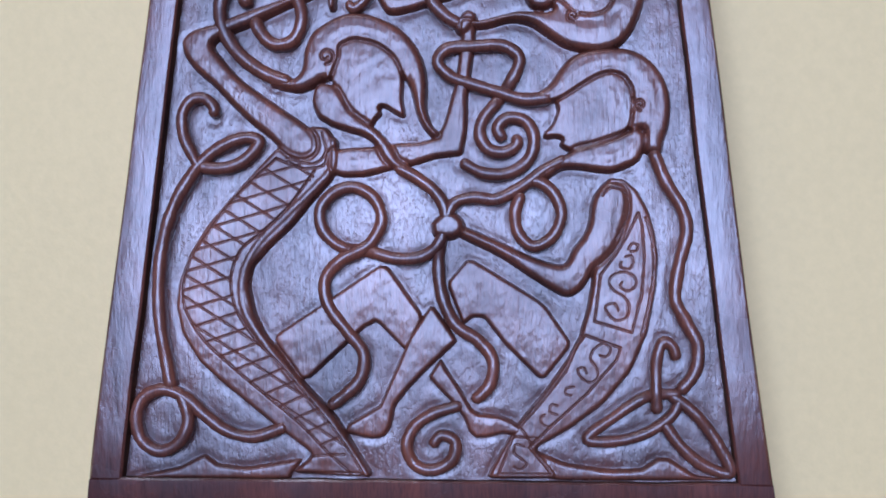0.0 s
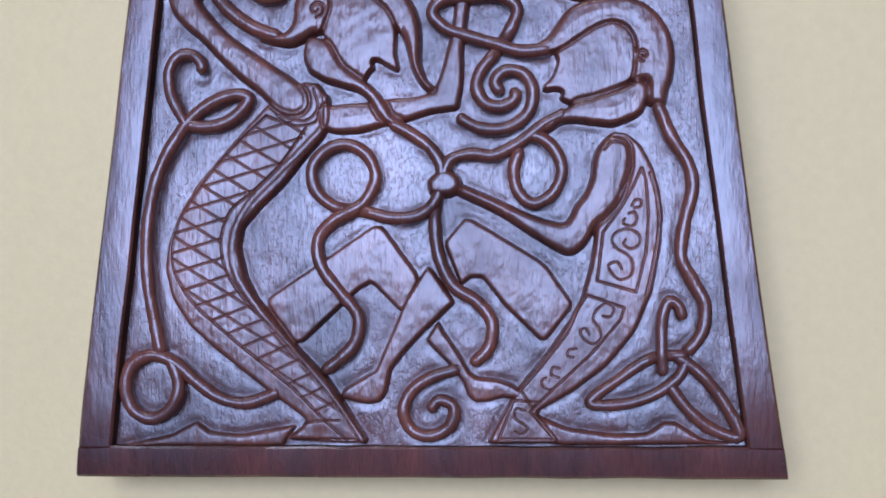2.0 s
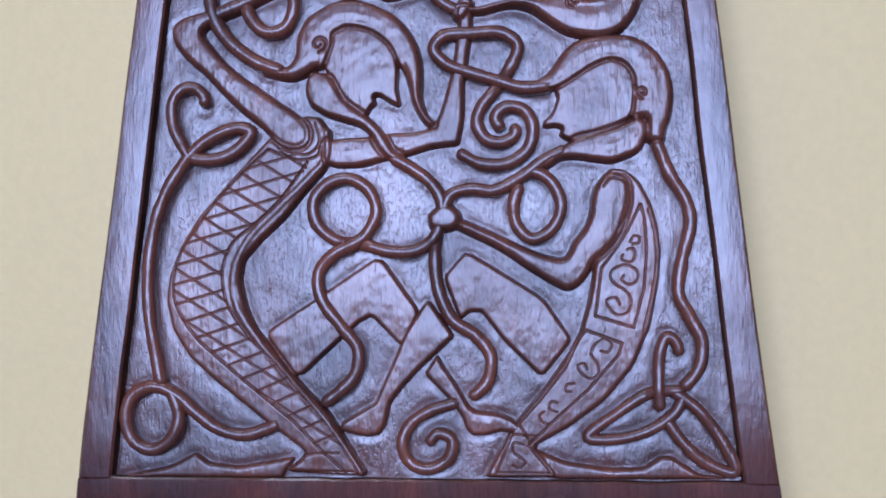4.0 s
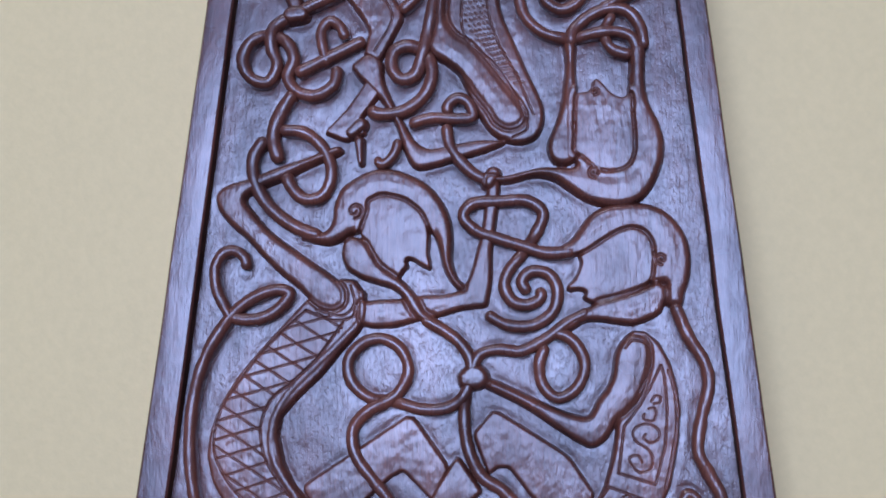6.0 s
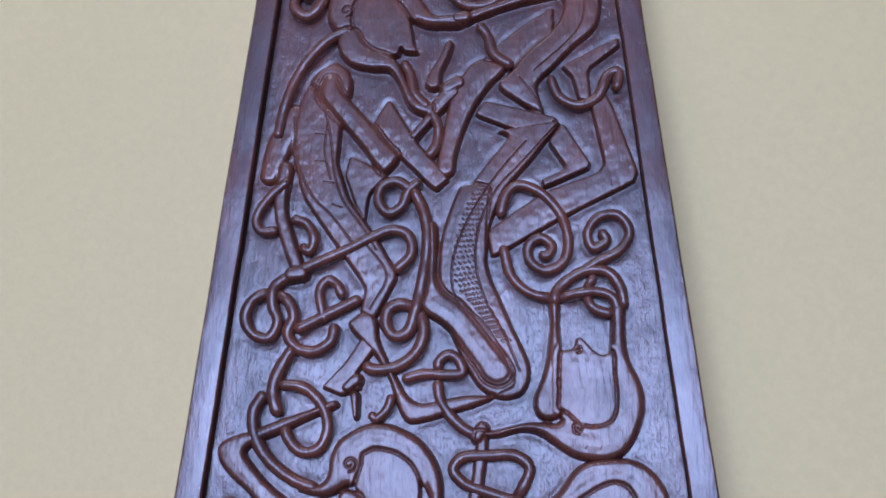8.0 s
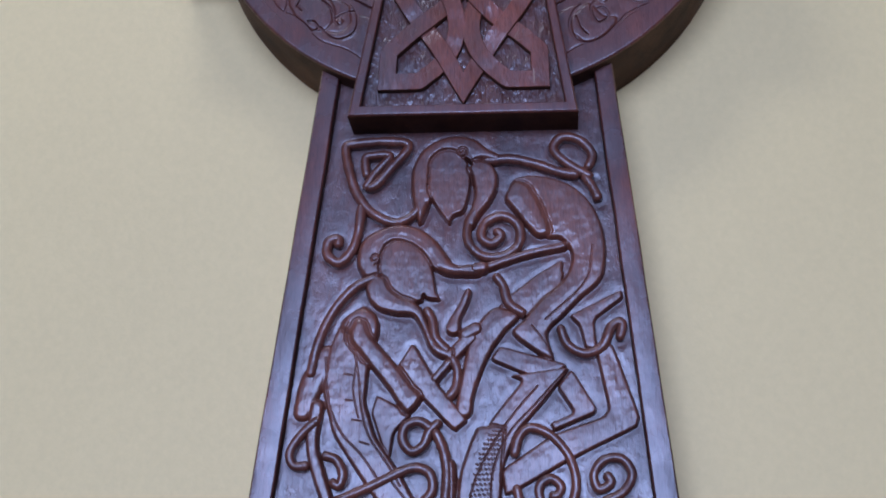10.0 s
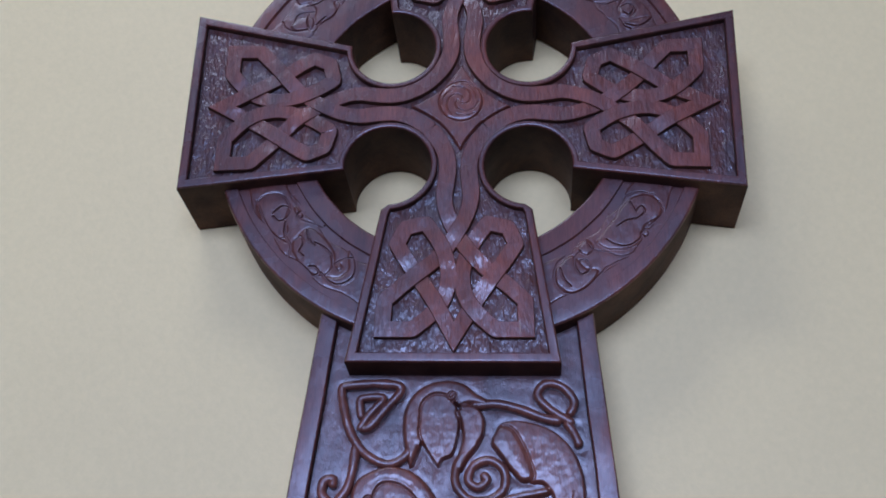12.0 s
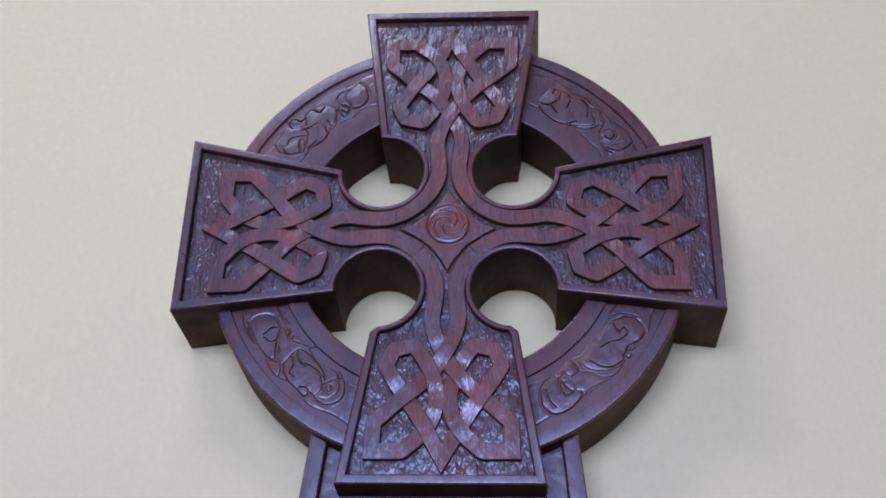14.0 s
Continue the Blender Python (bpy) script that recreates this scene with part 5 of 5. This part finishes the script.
fig.cut(0.75, 2.0, [(-81.2, 788), (-76.5, 785.9), (-74.6, 789.9), (-79, 792.5)])
fig.build("beast", "low relief interlaced beast", RING_Y + RING_SUNK, SEGMENTS["ul"], material=WOOD_RAIL, step=0.25)
fig = ring_field("ur")
fig.form(1.9, 1.3, [(63, 794.2), (72.6, 804.1), (83.6, 800.8), (95.8, 796.5), (103.7, 787.3), (107.8, 777.3), (102.3, 771.5), (90.2, 771.2), (76.1, 774.9), (66.9, 783)])
fig.form(1.9, 1.3, [(107.7, 764.5), (114.3, 769.3), (119.3, 763.3), (114.2, 757.1), (108.3, 758.2)])
fig.form(1.9, 1.3, [(108.9, 752.4), (119.8, 755.6), (129.4, 756.8), (122.3, 748.8), (113.4, 746.6)])
fig.form(1.9, 1.3, [(98.8, 787.4), (107.6, 784.2), (110.4, 772.3), (106.3, 769.4), (103.4, 778.3)])
fig.cut(0.75, 2.0, [(65, 791.6), (70.3, 790), (76.9, 792.9)])
fig.cut(0.75, 2.0, [(73.7, 800), (76.7, 804), (79.9, 800.9), (78.6, 793.8)])
fig.cut(0.75, 2.0, [(61.2, 787.7), (66, 780.1), (74.1, 774), (84.2, 773.3), (90.3, 775.1)])
fig.cut(0.75, 2.0, [(87, 770.8), (98.2, 768.1), (107.2, 771.4)])
fig.cut(0.75, 2.0, [(83.7, 767.9), (86.8, 764.4), (94, 762.3), (99.8, 754.9), (105.4, 745.3)])
fig.cut(0.75, 2.0, [(108.4, 782.2), (110, 772.3), (107, 765.5)])
fig.cut(0.75, 2.0, [(109.4, 765.9), (114.3, 768.3), (117.8, 764.3), (114.3, 759), (110.8, 761)])
fig.cut(0.75, 2.0, [(107.4, 755.8), (110.8, 749.5), (114.7, 747.5)])
fig.cut(0.75, 2.0, [(112, 751.4), (119.5, 749.3), (125.6, 752.1), (130.2, 756.3)])
fig.cut(0.75, 2.0, [(82.8, 800.8), (86.8, 794.7), (84.1, 787.2)])
fig.cut(0.75, 2.0, [(71.9, 789.9), (76.3, 782.4)])
fig.cut(0.75, 2.0, [(94.9, 793.5), (99.6, 786.4), (98.5, 778.4)])
fig.build("beast", "low relief interlaced beast", RING_Y + RING_SUNK, SEGMENTS["ur"], material=WOOD_RAIL, step=0.25)
fig = ring_field("ll")
fig.form(1.9, 1.3, [(-133, 613.1), (-128, 620.2), (-117.7, 621.4), (-110.5, 614.2), (-111.9, 603.8), (-109.8, 593.6), (-113.9, 588.7), (-122, 594.8), (-129, 603.9)])
fig.form(1.9, 1.3, [(-105.9, 587.5), (-96.5, 596.4), (-84.5, 587.4), (-77.7, 575.4), (-82.7, 563.5), (-90, 562.8), (-100.3, 570.7), (-105.9, 579.4)])
fig.form(1.9, 1.3, [(-69.2, 582.5), (-63.7, 571.4), (-64.5, 561.6), (-71.2, 556.1), (-79.3, 557.3), (-83.7, 562), (-75.2, 561.2), (-69, 567.1), (-69.9, 575.4)])
fig.form(1.9, 1.3, [(-107.4, 612.9), (-99.2, 605.8), (-88, 598.8), (-84.4, 600.4), (-86, 596.7), (-92.9, 598.8), (-102.7, 602.6), (-106.9, 607.9)])
fig.form(1.9, 1.3, [(-77.8, 567.5), (-75.5, 571.4), (-72.4, 568.6), (-74.7, 565.5)])
fig.cut(0.75, 2.0, [(-132.6, 616.4), (-129, 608), (-124.7, 598.9), (-118.6, 590.8), (-111, 586.3)])
fig.cut(0.75, 2.0, [(-131.9, 613.5), (-129, 618.9), (-121.5, 621.4), (-114.4, 618.8), (-110.4, 612.5)])
fig.cut(0.75, 2.0, [(-120.9, 607.2), (-114.9, 612.1), (-109.8, 610), (-111.5, 603.8), (-116.6, 601.4), (-120.7, 604.7)])
fig.cut(0.75, 2.0, [(-104.9, 605.9), (-102.8, 608.3), (-100.7, 605.8), (-102.7, 603.4), (-104.8, 605)])
fig.cut(0.75, 2.0, [(-109.8, 619.2), (-104.7, 612.9), (-97.2, 605.4), (-91.2, 601.3), (-86, 597.2), (-83.2, 600.4)])
fig.cut(0.75, 2.0, [(-112, 600.5), (-111.9, 591.5), (-107.4, 583.4), (-108.7, 577)])
fig.cut(0.75, 2.0, [(-107, 575), (-101.9, 572.2), (-95.9, 567.1), (-91.8, 562.4), (-87.9, 564.3), (-90.5, 568.7), (-94.2, 569.1)])
fig.cut(0.75, 2.0, [(-91.9, 585.8), (-86, 582.6), (-80.8, 577.4), (-78.7, 569.4), (-75.5, 565.9)])
fig.cut(0.75, 2.0, [(-78.9, 587), (-72.3, 584.2), (-67.1, 578.5), (-64.4, 571.4), (-65, 563.1), (-69.5, 558.1), (-76.7, 556.5), (-82.5, 560), (-86.5, 564.7)])
fig.cut(0.75, 2.0, [(-77.7, 571), (-72.4, 574.2), (-63.9, 575)])
fig.cut(0.75, 2.0, [(-105.1, 587.5), (-101.6, 590.3), (-99.3, 585.4), (-101.4, 579.4), (-98.6, 576.2)])
fig.cut(0.75, 2.0, [(-97.5, 594.8), (-95.4, 587.4), (-91.7, 583.4)])
fig.build("beast", "low relief interlaced beast", RING_Y + RING_SUNK, SEGMENTS["ll"], material=WOOD_RAIL, step=0.25)
fig = ring_field("lr")
fig.form(1.9, 1.3, [(62.3, 566.5), (72.2, 575.9), (81, 567.3), (88.9, 565.7), (81.4, 554.9), (70.6, 550.3), (63.6, 555.3)])
fig.form(1.9, 1.3, [(88.1, 586.1), (99.5, 602.1), (110, 615.9), (121.2, 619.1), (129.6, 611.7), (128.1, 603.6), (118.6, 596.4), (116.4, 586.8), (106.7, 580.5), (95.8, 580.1)])
fig.form(1.9, 1.3, [(75.9, 581), (82.3, 586.9), (86.5, 580.9), (82, 575.8)])
fig.form(1.9, 1.3, [(116.6, 591.6), (119.6, 594.4), (121.6, 591.2), (118.6, 588.8)])
fig.cut(0.75, 2.0, [(72.3, 578.6), (63.8, 571.2), (61.2, 561.5), (64.6, 552.6), (71.7, 549.6), (80.7, 553.4), (89.9, 563), (94, 568)])
fig.cut(0.75, 2.0, [(64.8, 567.3), (67.2, 559.9), (71.4, 554.9)])
fig.cut(0.75, 2.0, [(77.7, 579), (74, 574.3), (74.9, 567.3), (78.4, 563), (83.9, 566.9), (81.2, 573.1), (77.6, 572.7)])
fig.cut(0.75, 2.0, [(92.1, 600.5), (96.9, 610.2), (106.4, 618), (115.7, 620.8), (125.2, 619.1)])
fig.cut(0.75, 2.0, [(101.5, 596.4), (107.5, 600.4), (114.9, 602.4), (119.1, 606.9), (117.1, 610.5), (114, 607.7)])
fig.cut(0.75, 2.0, [(94.3, 586.9), (99.6, 583.7), (106.8, 582.5), (114.2, 586.4), (117.2, 590)])
fig.cut(0.75, 2.0, [(116.6, 591.6), (119.6, 594.8), (121.6, 591.2), (118.6, 588.4), (116.5, 590.8)])
fig.cut(0.75, 2.0, [(128.2, 613.3), (130.8, 606.8), (126.1, 600.4), (120.8, 596.4)])
fig.cut(0.75, 2.0, [(80.8, 587.7), (85, 580.6), (94, 578.6), (102.9, 575.4), (112, 578.5), (114.4, 582.9)])
fig.cut(0.75, 2.0, [(109.9, 613.4), (113.6, 606.5)])
fig.cut(0.75, 2.0, [(77.9, 586.9), (82.3, 590.1), (86.9, 596.9)])
fig.cut(0.75, 2.0, [(94, 568), (102.8, 572.7), (111.5, 575.8)])
fig.build("beast", "low relief interlaced beast", RING_Y + RING_SUNK, SEGMENTS["lr"], material=WOOD_RAIL, step=0.25)
